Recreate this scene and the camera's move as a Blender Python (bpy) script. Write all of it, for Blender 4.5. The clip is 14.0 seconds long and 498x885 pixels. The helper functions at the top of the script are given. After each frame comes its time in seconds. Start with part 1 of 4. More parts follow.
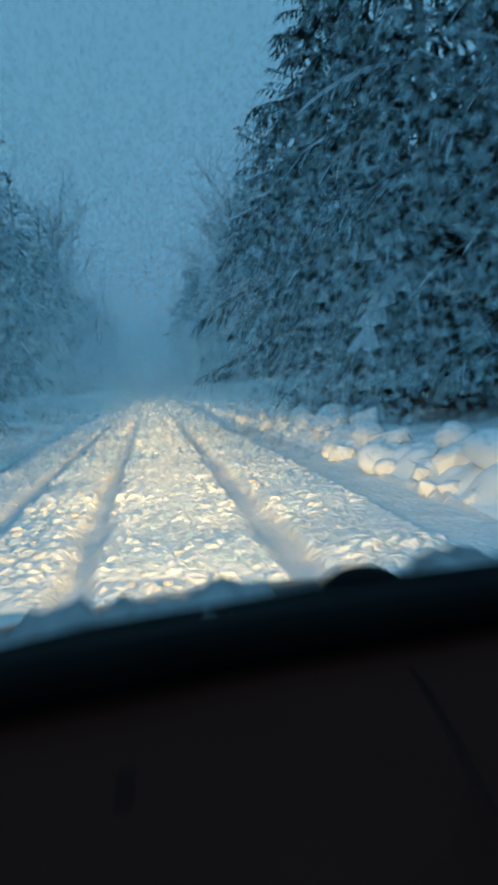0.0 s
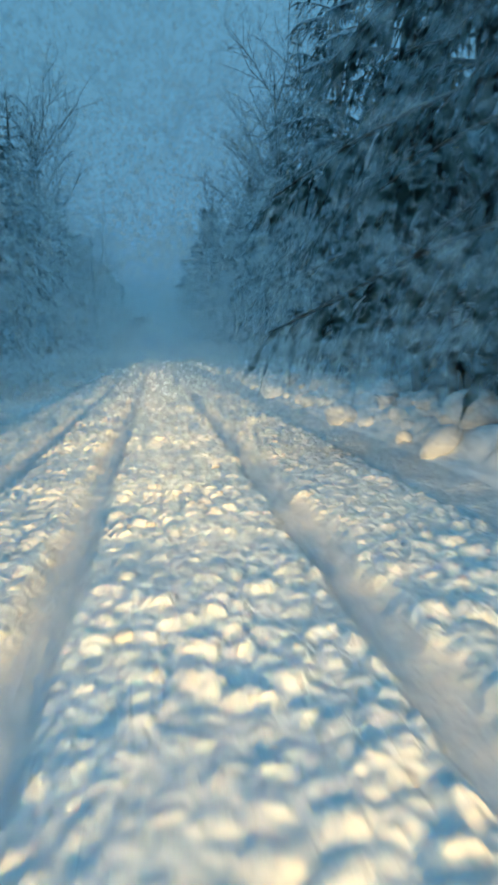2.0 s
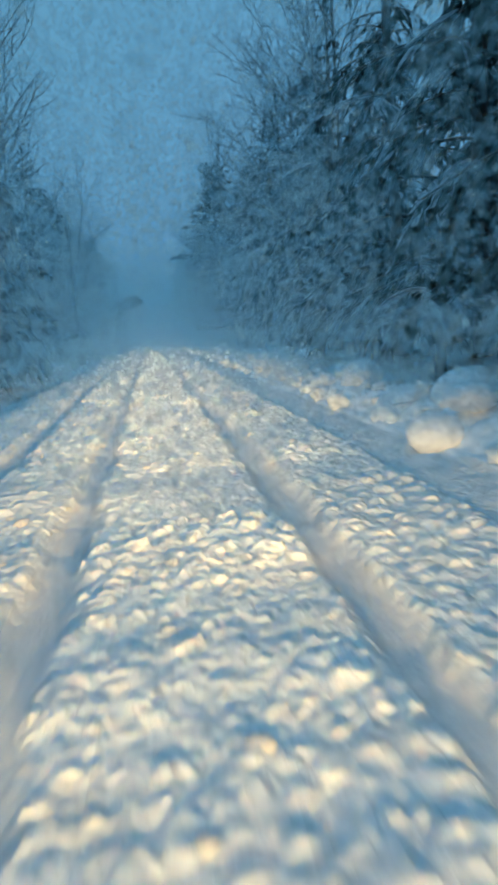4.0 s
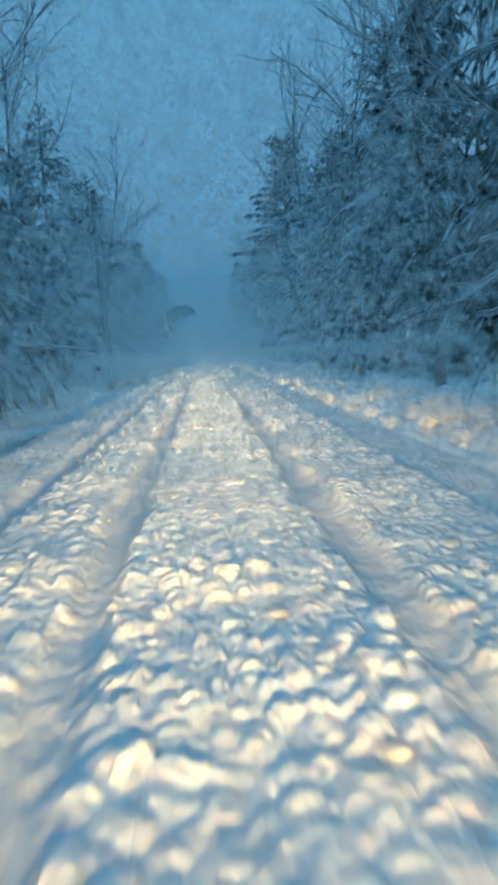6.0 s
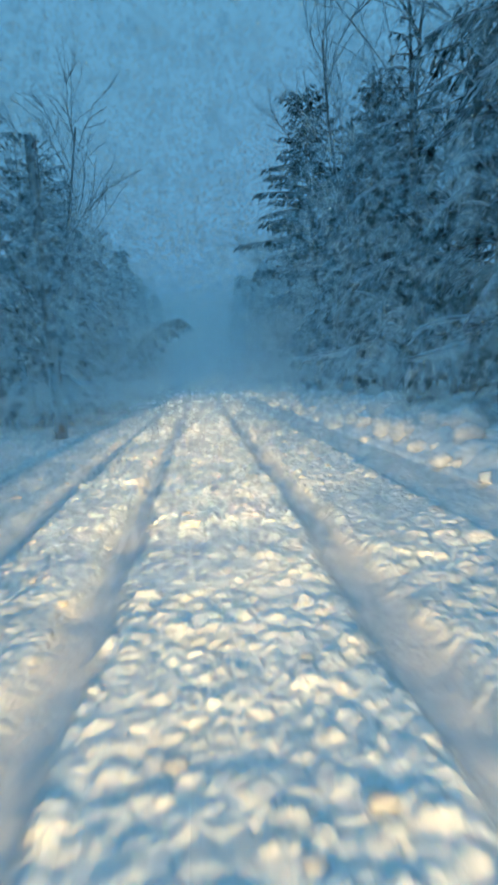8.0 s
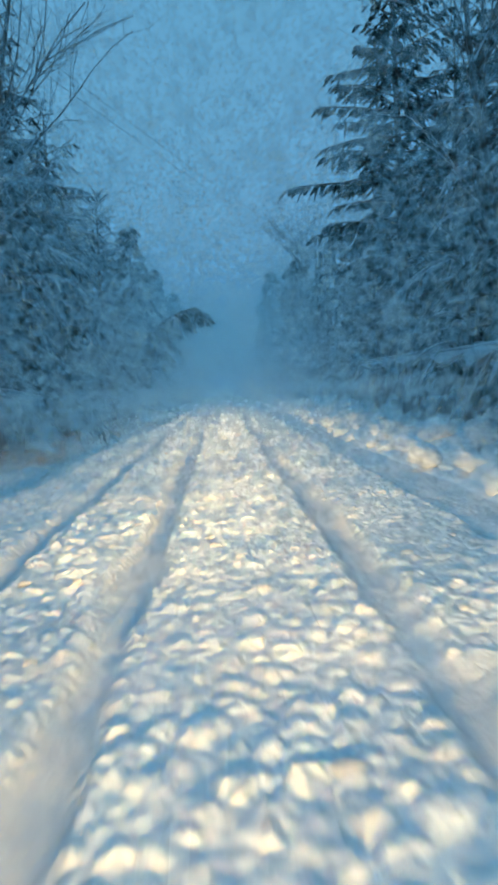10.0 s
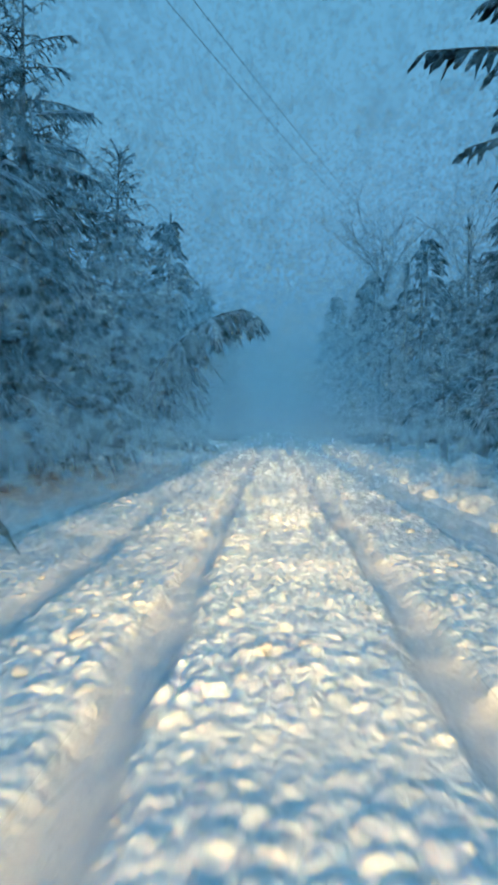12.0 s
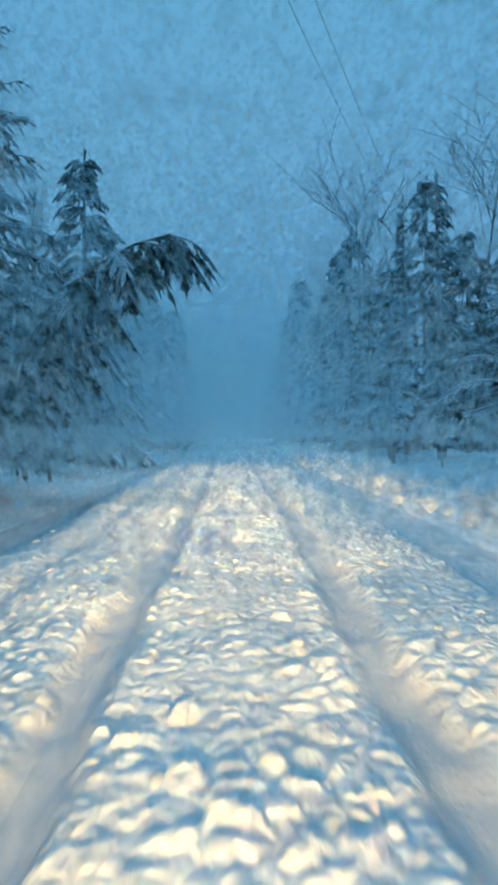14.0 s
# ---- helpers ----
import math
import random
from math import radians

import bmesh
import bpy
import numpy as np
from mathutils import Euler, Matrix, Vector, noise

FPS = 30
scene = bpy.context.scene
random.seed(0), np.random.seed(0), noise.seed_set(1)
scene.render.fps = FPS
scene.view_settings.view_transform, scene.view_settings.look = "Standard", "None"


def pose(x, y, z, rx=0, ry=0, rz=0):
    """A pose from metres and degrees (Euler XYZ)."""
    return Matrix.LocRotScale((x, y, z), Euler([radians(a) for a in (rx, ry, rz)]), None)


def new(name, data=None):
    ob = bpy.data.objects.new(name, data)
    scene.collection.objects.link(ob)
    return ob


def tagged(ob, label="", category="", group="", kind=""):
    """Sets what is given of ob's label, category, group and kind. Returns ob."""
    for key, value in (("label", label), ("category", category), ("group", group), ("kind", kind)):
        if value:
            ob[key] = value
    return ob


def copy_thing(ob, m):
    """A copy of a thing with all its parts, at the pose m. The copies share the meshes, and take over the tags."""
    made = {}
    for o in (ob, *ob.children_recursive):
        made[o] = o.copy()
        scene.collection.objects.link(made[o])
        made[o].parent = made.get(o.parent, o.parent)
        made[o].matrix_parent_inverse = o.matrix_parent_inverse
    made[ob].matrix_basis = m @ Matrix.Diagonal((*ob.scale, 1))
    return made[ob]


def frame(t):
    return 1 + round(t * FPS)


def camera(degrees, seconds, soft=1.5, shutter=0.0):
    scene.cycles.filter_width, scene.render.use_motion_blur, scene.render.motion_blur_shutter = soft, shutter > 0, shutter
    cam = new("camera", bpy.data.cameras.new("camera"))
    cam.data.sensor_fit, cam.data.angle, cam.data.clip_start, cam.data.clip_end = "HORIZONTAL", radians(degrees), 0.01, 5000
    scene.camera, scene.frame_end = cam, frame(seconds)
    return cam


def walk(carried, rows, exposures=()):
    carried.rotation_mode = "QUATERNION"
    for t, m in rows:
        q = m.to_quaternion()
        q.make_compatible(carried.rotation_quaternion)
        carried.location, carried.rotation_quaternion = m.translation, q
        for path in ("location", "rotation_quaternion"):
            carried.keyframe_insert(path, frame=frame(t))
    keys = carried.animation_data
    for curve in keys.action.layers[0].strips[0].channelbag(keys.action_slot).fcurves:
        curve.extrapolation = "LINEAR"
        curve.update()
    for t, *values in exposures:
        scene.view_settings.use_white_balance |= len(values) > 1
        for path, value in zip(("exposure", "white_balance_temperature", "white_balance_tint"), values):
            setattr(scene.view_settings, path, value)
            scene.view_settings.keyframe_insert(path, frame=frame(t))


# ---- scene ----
cam = camera(39.1, 14.0, 3.4, 0.3)
PATH = [
    (0.0, pose(-0.161, 2.26, 1.299, 84.94, 4.46, -8.17)),
    (0.5, pose(-0.134, 5.13, 1.293, 82.63, 3.05, -7.50)),
    (1.0, pose(-0.144, 7.91, 1.290, 83.10, 2.56, -7.99)),
    (1.5, pose(-0.188, 10.59, 1.254, 82.25, 1.68, -8.22)),
    (2.0, pose(-0.158, 13.07, 1.265, 82.13, 2.77, -7.61)),
    (4.5, pose(-0.119, 25.75, 1.289, 80.73, 3.74, -7.85)),
    (5.0, pose(-0.116, 28.34, 1.296, 83.81, 2.89, -4.48)),
    (5.5, pose(-0.089, 30.98, 1.254, 83.09, 2.18, -3.37)),
    (6.0, pose(-0.109, 33.60, 1.268, 82.48, 3.22, -3.87)),
    (6.5, pose(-0.079, 36.05, 1.237, 84.19, 4.66, -4.44)),
    (7.0, pose(-0.085, 38.46, 1.220, 84.67, 4.05, -4.41)),
    (7.5, pose(-0.042, 40.95, 1.240, 84.44, 4.56, -4.09)),
    (10.0, pose(-0.121, 53.47, 1.284, 85.39, 2.71, -2.22)),
    (10.5, pose(-0.167, 55.91, 1.277, 85.82, 3.60, -3.46)),
    (11.0, pose(-0.196, 58.26, 1.271, 84.97, 3.19, 0.82)),
    (11.5, pose(-0.241, 60.56, 1.284, 87.27, -0.56, 1.09)),
    (12.0, pose(-0.145, 62.75, 1.262, 88.58, -0.75, 1.91)),
    (12.5, pose(-0.092, 64.88, 1.261, 89.96, 1.14, 0.72)),
    (13.0, pose(-0.101, 66.99, 1.263, 89.07, -1.07, -0.47)),
    (13.5, pose(-0.085, 69.14, 1.274, 88.80, 0.13, -1.28)),
    (14.0, pose(-0.067, 71.30, 1.276, 88.98, 0.67, -1.49)),
]
walk(cam, PATH, ((0.0, -0.12, 7000, 7), (2.0, -0.08, 6950, 7), (6.0, 0.0, 6600, 8), (10.0, 0.1, 6600, 8), (14.0, 0.2, 6600, 8)))
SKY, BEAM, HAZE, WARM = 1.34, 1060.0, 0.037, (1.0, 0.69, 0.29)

# ---- world and light: blue overcast dusk, car headlights and added lamps on the road ----
world = bpy.data.worlds.new("dusk_sky")
scene.world = world
world.use_nodes = True
wn, wl = world.node_tree.nodes, world.node_tree.links
wn.clear()
w_out, w_bg = wn.new("ShaderNodeOutputWorld"), wn.new("ShaderNodeBackground")
w_co, w_sep, w_ramp = wn.new("ShaderNodeTexCoord"), wn.new("ShaderNodeSeparateXYZ"), wn.new("ShaderNodeValToRGB")
w_ramp.color_ramp.elements[0].position, w_ramp.color_ramp.elements[0].color = 0.0, (0.100, 0.236, 0.400, 1)
w_ramp.color_ramp.elements[1].position, w_ramp.color_ramp.elements[1].color = 0.55, (0.087, 0.275, 0.460, 1)
zenith = w_ramp.color_ramp.elements.new(1.0)
zenith.color = (0.205, 0.560, 0.93, 1)
w_noise, w_mix = wn.new("ShaderNodeTexNoise"), wn.new("ShaderNodeMix")
w_noise.inputs["Scale"].default_value, w_noise.inputs["Detail"].default_value = 1.6, 2
w_mix.data_type, w_mix.blend_type = "RGBA", "MULTIPLY"
w_mix.inputs["Factor"].default_value = 0.12
wl.new(w_co.outputs["Generated"], w_sep.inputs[0])
wl.new(w_sep.outputs["Z"], w_ramp.inputs[0])
wl.new(w_co.outputs["Generated"], w_noise.inputs["Vector"])
wl.new(w_ramp.outputs["Color"], w_mix.inputs[6])
wl.new(w_noise.outputs["Color"], w_mix.inputs[7])
wl.new(w_mix.outputs[2], w_bg.inputs["Color"])
w_bg.inputs["Strength"].default_value = SKY
wl.new(w_bg.outputs[0], w_out.inputs[0])


def headlight_or_fill(x, y, power, dip=11.0, deep=0.17):
    """A low beam with a flat cut-off: wide, shallow, aimed down the road; also serves the added lamps."""
    data = bpy.data.lights.new("headlight_or_fill", "SPOT")
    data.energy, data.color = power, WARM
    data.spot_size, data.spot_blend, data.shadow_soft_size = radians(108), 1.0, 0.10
    ob = new("headlight_or_fill", data)
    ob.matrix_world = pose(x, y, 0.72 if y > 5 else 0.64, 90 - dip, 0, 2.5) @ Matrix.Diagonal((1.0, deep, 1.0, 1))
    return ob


# the car's own pair, then lamps added at places along its way
for x in (-0.62, 0.62):
    headlight_or_fill(x, 4.56, BEAM * 0.52, 8.0, 0.17)
# unseen spots without any fixture, standing in for the moving headlights
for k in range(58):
    headlight_or_fill(-0.35 if k % 2 else 0.35, 6.5 + 1.5 * k, BEAM * 0.375)


# ---- materials ----
def material(name, stops, scale, rough, bump=0.3, bump_scale=40.0, bump_dist=0.01, metal=0.0, detail=6.0, stretch=(1, 1, 1)):
    """A surface whose colour runs through stops by noise, with a finer noise on its gloss and relief."""
    m = bpy.data.materials.new(name)
    m.use_nodes = True
    n, l = m.node_tree.nodes, m.node_tree.links
    b = n["Principled BSDF"]
    co, mp, a, c, r = (n.new("ShaderNode" + k) for k in ("TexCoord", "Mapping", "TexNoise", "TexNoise", "ValToRGB"))
    mp.inputs["Scale"].default_value = stretch
    l.new(co.outputs["Object"], mp.inputs["Vector"])
    for t, s in ((a, scale), (c, bump_scale)):
        t.inputs["Scale"].default_value, t.inputs["Detail"].default_value = s, detail
        l.new(mp.outputs[0], t.inputs["Vector"])
    e = r.color_ramp.elements
    while len(e) < len(stops):
        e.new(0.5)
    for k, col in enumerate(stops):
        e[k].position, e[k].color = 0.3 + 0.4 * k / max(1, len(stops) - 1), (*col, 1)
    l.new(a.outputs["Fac"], r.inputs[0])
    l.new(r.outputs["Color"], b.inputs["Base Color"])
    mr = n.new("ShaderNodeMapRange")
    mr.inputs["To Min"].default_value, mr.inputs["To Max"].default_value = rough - 0.1, min(1.0, rough + 0.1)
    l.new(c.outputs["Fac"], mr.inputs["Value"])
    l.new(mr.outputs[0], b.inputs["Roughness"])
    b.inputs["Metallic"].default_value = metal
    bp = n.new("ShaderNodeBump")
    bp.inputs["Strength"].default_value, bp.inputs["Distance"].default_value = bump, bump_dist
    l.new(c.outputs["Fac"], bp.inputs["Height"])
    l.new(bp.outputs[0], b.inputs["Normal"])
    return m


SNOW_ROAD = material("churned_snow", [(0.78, 0.77, 0.75), (0.87, 0.87, 0.87), (0.91, 0.92, 0.92)], 3.0, 0.66, 0.5, 34.0, 0.02)
sb = SNOW_ROAD.node_tree.nodes["Principled BSDF"]
sb.inputs["Subsurface Weight"].default_value, sb.inputs["Subsurface Scale"].default_value = 0.7, 0.05
sb.inputs["Subsurface Radius"].default_value = (1.0, 0.86, 0.72)


def add_clods(m):
    """Fine broken clods on the churned parts, none in the pressed ruts."""
    n, l = m.node_tree.nodes, m.node_tree.links
    churn, co, warp, mixv = n.new("ShaderNodeAttribute"), n.new("ShaderNodeTexCoord"), n.new("ShaderNodeTexNoise"), n.new("ShaderNodeMix")
    churn.attribute_name = "churn"
    warp.inputs["Scale"].default_value = 7.0
    mixv.data_type, mixv.inputs["Factor"].default_value = "VECTOR", 0.05
    l.new(co.outputs["Object"], mixv.inputs[4])
    l.new(warp.outputs["Color"], mixv.inputs[5])
    edge, cell = n.new("ShaderNodeTexVoronoi"), n.new("ShaderNodeTexVoronoi")
    edge.feature, cell.feature = "DISTANCE_TO_EDGE", "F1"
    for t in (edge, cell):
        t.inputs["Scale"].default_value = 10.5
        l.new(mixv.outputs[1], t.inputs["Vector"])
    dome = n.new("ShaderNodeMapRange")
    dome.interpolation_type = "SMOOTHSTEP"
    dome.inputs["From Max"].default_value = 0.42
    l.new(edge.outputs["Distance"], dome.inputs["Value"])
    tall, mul = n.new("ShaderNodeMath"), n.new("ShaderNodeMath")
    tall.operation, mul.operation = "MULTIPLY_ADD", "MULTIPLY"
    l.new(cell.outputs["Color"], tall.inputs[0])
    tall.inputs[1].default_value, tall.inputs[2].default_value = 0.7, 0.4
    l.new(dome.outputs[0], mul.inputs[0])
    l.new(tall.outputs[0], mul.inputs[1])
    on = n.new("ShaderNodeMath")
    on.operation = "MULTIPLY"
    l.new(mul.outputs[0], on.inputs[0])
    l.new(churn.outputs["Fac"], on.inputs[1])
    packed, ramp = n.new("ShaderNodeMix"), next(k for k in n if k.type == "VALTORGB")
    packed.data_type = "RGBA"
    packed.inputs[6].default_value = (0.62, 0.61, 0.62, 1)
    l.new(churn.outputs["Fac"], packed.inputs["Factor"])
    l.new(ramp.outputs["Color"], packed.inputs[7])
    l.new(packed.outputs[2], n["Principled BSDF"].inputs["Base Color"])
    fine = next(k for k in n if k.type == "BUMP")
    bp = n.new("ShaderNodeBump")
    bp.inputs["Strength"].default_value, bp.inputs["Distance"].default_value = 0.9, 0.030
    l.new(on.outputs[0], bp.inputs["Height"])
    l.new(fine.outputs[0], bp.inputs["Normal"])
    l.new(bp.outputs[0], n["Principled BSDF"].inputs["Normal"])


add_clods(SNOW_ROAD)
SNOW = material("fresh_snow", [(0.84, 0.86, 0.88), (0.92, 0.93, 0.94)], 1.4, 0.7, 0.4, 25.0, 0.02)
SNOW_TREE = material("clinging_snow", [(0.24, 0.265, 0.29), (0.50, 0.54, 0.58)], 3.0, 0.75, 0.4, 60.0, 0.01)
NEEDLES = material("conifer_needles", [(0.012, 0.023, 0.019), (0.025, 0.042, 0.034), (0.052, 0.072, 0.063)], 2.2, 0.75, 0.6, 90.0, 0.01)
BARK = material("rough_bark", [(0.045, 0.036, 0.030), (0.11, 0.09, 0.075), (0.16, 0.14, 0.125)], 9.0, 0.9, 0.9, 30.0, 0.02, stretch=(1, 1, 0.25))
TWIG = material("frosted_twig", [(0.06, 0.052, 0.048), (0.20, 0.20, 0.20)], 12.0, 0.9, 0.3, 60.0, 0.005)
POLE_WOOD = material("weathered_pole_wood", [(0.035, 0.030, 0.027), (0.085, 0.075, 0.068)], 14.0, 0.88, 0.5, 40.0, 0.01, stretch=(1, 1, 0.08))
WIRE = material("black_cable", [(0.02, 0.02, 0.022), (0.035, 0.035, 0.038)], 20.0, 0.6, 0.1)
DASH = material("dark_dashboard_plastic", [(0.031, 0.0070, 0.0046), (0.039, 0.0094, 0.0062)], 5.0, 0.62, 0.25, 420.0, 0.001)
BLACK = material("black_rubber", [(0.002, 0.002, 0.002), (0.004, 0.004, 0.004)], 8.0, 0.55, 0.2, 200.0, 0.002)
PAINT = material("dark_car_paint", [(0.018, 0.022, 0.028), (0.028, 0.032, 0.040)], 3.0, 0.3, 0.05, 60.0, 0.001)
STEEL = material("dull_steel", [(0.22, 0.22, 0.23), (0.36, 0.36, 0.37)], 12.0, 0.4, 0.2, 80.0, 0.002, 1.0)
for dull in (DASH, BLACK, NEEDLES, BARK):
    dull.node_tree.nodes["Principled BSDF"].inputs["Specular IOR Level"].default_value = 0.05
# slushy cowl snow, greyed further to put its shade into the colour
SHADED_SLUSH = material("grey_shaded_slush", [(0.14, 0.16, 0.175), (0.29, 0.32, 0.34)], 14.0, 0.6, 0.6, 60.0, 0.01)
LENS = material("headlight_lens", [(0.5, 0.5, 0.5), (0.65, 0.65, 0.65)], 6.0, 0.15, 0.05)


def haze_material():
    """Mostly see-through veils standing in for snow haze, whose blue is put into their colour."""
    m = bpy.data.materials.new("blue_haze_veil")
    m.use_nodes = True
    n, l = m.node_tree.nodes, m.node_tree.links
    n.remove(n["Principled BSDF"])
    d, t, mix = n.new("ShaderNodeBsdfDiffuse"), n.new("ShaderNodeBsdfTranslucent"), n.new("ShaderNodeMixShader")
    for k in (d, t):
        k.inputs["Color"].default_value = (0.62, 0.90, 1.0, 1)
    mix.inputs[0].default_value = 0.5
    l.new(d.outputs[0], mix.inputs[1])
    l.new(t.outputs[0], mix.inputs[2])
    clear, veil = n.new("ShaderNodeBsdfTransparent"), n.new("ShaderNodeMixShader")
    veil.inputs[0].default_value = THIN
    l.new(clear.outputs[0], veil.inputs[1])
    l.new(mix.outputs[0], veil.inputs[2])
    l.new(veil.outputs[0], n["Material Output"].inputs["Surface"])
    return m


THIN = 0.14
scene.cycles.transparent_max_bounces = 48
HAZE_VEIL = haze_material()


# ---- mesh helpers ----
def mesh_of(name, verts, faces, mat, smooth=False):
    me = bpy.data.meshes.new(name)
    me.from_pydata([tuple(v) for v in verts], [], [tuple(f) for f in faces])
    me.materials.append(mat)
    if smooth:
        me.shade_smooth()
    return me


def quick_mesh(name, verts, faces, mat, smooth=False):
    """The same for large numpy arrays; faces all have as many corners."""
    me = bpy.data.meshes.new(name)
    verts, faces = np.asarray(verts, np.float32), np.asarray(faces, np.int32)
    n = faces.shape[1]
    me.vertices.add(len(verts))
    me.vertices.foreach_set("co", verts.ravel())
    me.loops.add(faces.size)
    me.loops.foreach_set("vertex_index", faces.ravel())
    me.polygons.add(len(faces))
    me.polygons.foreach_set("loop_start", np.arange(0, faces.size, n, dtype=np.int32))
    me.update(calc_edges=True)
    me.validate()
    me.materials.append(mat)
    if smooth:
        me.shade_smooth()
    return me


def part(name, me, parent, label="", m=None):
    ob = new(name, me)
    ob.parent = parent
    if m is not None:
        ob.matrix_basis = m
    if label:
        tagged(ob, label)
    return ob


def from_bm(name, bm, mat, smooth=True):
    me = bpy.data.meshes.new(name)
    bm.to_mesh(me)
    bm.free()
    me.materials.append(mat)
    if smooth:
        me.shade_smooth()
    return me


class Soup:
    """Vertices and triangles collected for one mesh."""

    def __init__(self):
        self.v, self.f, self.n = [], [], 0

    def add(self, verts, faces):
        self.v.append(np.asarray(verts, float))
        self.f.append(np.asarray(faces, int) + self.n)
        self.n += len(verts)

    def tube(self, pts, radii, sides=5):
        pts = np.asarray(pts, float)
        d = np.gradient(pts, axis=0)
        d /= np.linalg.norm(d, axis=1, keepdims=True) + 1e-9
        ref = np.where(np.abs(d[:, 2:3]) > 0.9, np.array([[1.0, 0, 0]]), np.array([[0, 0, 1.0]]))
        a = np.cross(d, ref)
        a /= np.linalg.norm(a, axis=1, keepdims=True) + 1e-9
        b = np.cross(d, a)
        ang = np.arange(sides) * 2 * math.pi / sides
        ring = a[:, None] * np.cos(ang)[None, :, None] + b[:, None] * np.sin(ang)[None, :, None]
        v = (pts[:, None] + ring * np.asarray(radii, float)[:, None, None]).reshape(-1, 3)
        f = []
        for i in range(len(pts) - 1):
            for j in range(sides):
                p, q = i * sides + j, i * sides + (j + 1) % sides
                f += [(p, q, q + sides), (p, q + sides, p + sides)]
        self.add(v, f)

    def mesh(self, name, mat, smooth=False):
        return quick_mesh(name, np.concatenate(self.v), np.concatenate(self.f), mat, smooth)


# ---- ground and road ----
def hash2(i, j, k):
    h = np.sin(i * 127.1 + j * 311.7 + k * 74.7) * 43758.5453
    return h - np.floor(h)


def lumps(x, y, cell, seed, share, flat=0.7):
    """Rounded clods strewn on a jittered grid: the height, as a share of the cell, of the tallest one over each place."""
    ci, cj = np.floor(x / cell), np.floor(y / cell)
    out = np.zeros_like(x)
    for di in (-1, 0, 1):
        for dj in (-1, 0, 1):
            i, j = ci + di, cj + dj
            px, py = (i + hash2(i, j, seed)) * cell, (j + hash2(i, j, seed + 1)) * cell
            r = cell * (0.30 + 0.40 * hash2(i, j, seed + 2))
            sx = 0.75 + 0.5 * hash2(i, j, seed + 4)
            here = hash2(i, j, seed + 3) < share
            q = 1 - (((x - px) * sx) ** 2 + ((y - py) / sx) ** 2) / r ** 2
            out = np.maximum(out, np.where(here & (q > 0), r * flat * np.sqrt(np.maximum(q, 0)), 0))
    return out


def cobbles(x, y, cell, seed):
    """Closely packed broken clods with narrow gaps: the height, as a share of the cell."""
    ci, cj = np.floor(x / cell), np.floor(y / cell)
    first, second, tall = np.full_like(x, 9.0), np.full_like(x, 9.0), np.zeros_like(x)
    for di in (-1, 0, 1):
        for dj in (-1, 0, 1):
            i, j = ci + di, cj + dj
            dx, dy = (i + hash2(i, j, seed)) - x / cell, (j + hash2(i, j, seed + 1)) - y / cell
            d = np.sqrt(dx * dx + dy * dy)
            near = d < first
            second = np.where(near, first, np.minimum(second, d))
            lean = 1.3 * (hash2(i, j, seed + 3) - 0.5) * dx + 1.3 * (hash2(i, j, seed + 4) - 0.5) * dy
            tall = np.where(near, 0.35 + 0.75 * hash2(i, j, seed + 2) + lean, tall)
            first = np.where(near, d, first)
    return cell * tall * step(second - first, 0.0, 0.42)


def swell(x, y, size, seed):
    """Smooth value noise, -1 to 1."""
    u, v = x / size, y / size
    i, j = np.floor(u), np.floor(v)
    a, b = u - i, v - j
    a, b = a * a * (3 - 2 * a), b * b * (3 - 2 * b)
    return 2 * ((hash2(i, j, seed) * (1 - a) + hash2(i + 1, j, seed) * a) * (1 - b) + (hash2(i, j + 1, seed) * (1 - a) + hash2(i + 1, j + 1, seed) * a) * b) - 1


def step(x, a, b):
    t = np.clip((x - a) / (b - a), 0, 1)
    return t * t * (3 - 2 * t)


def left_edge(y):
    return -2.85 + 0.55 * step(y, 68, 80) + 0.10 * swell(y * 0 + 3.3, y, 2.2, 5)


def berm_foot(y):
    return 2.70 + 0.12 * swell(y * 0 + 1.7, y, 3.1, 9)


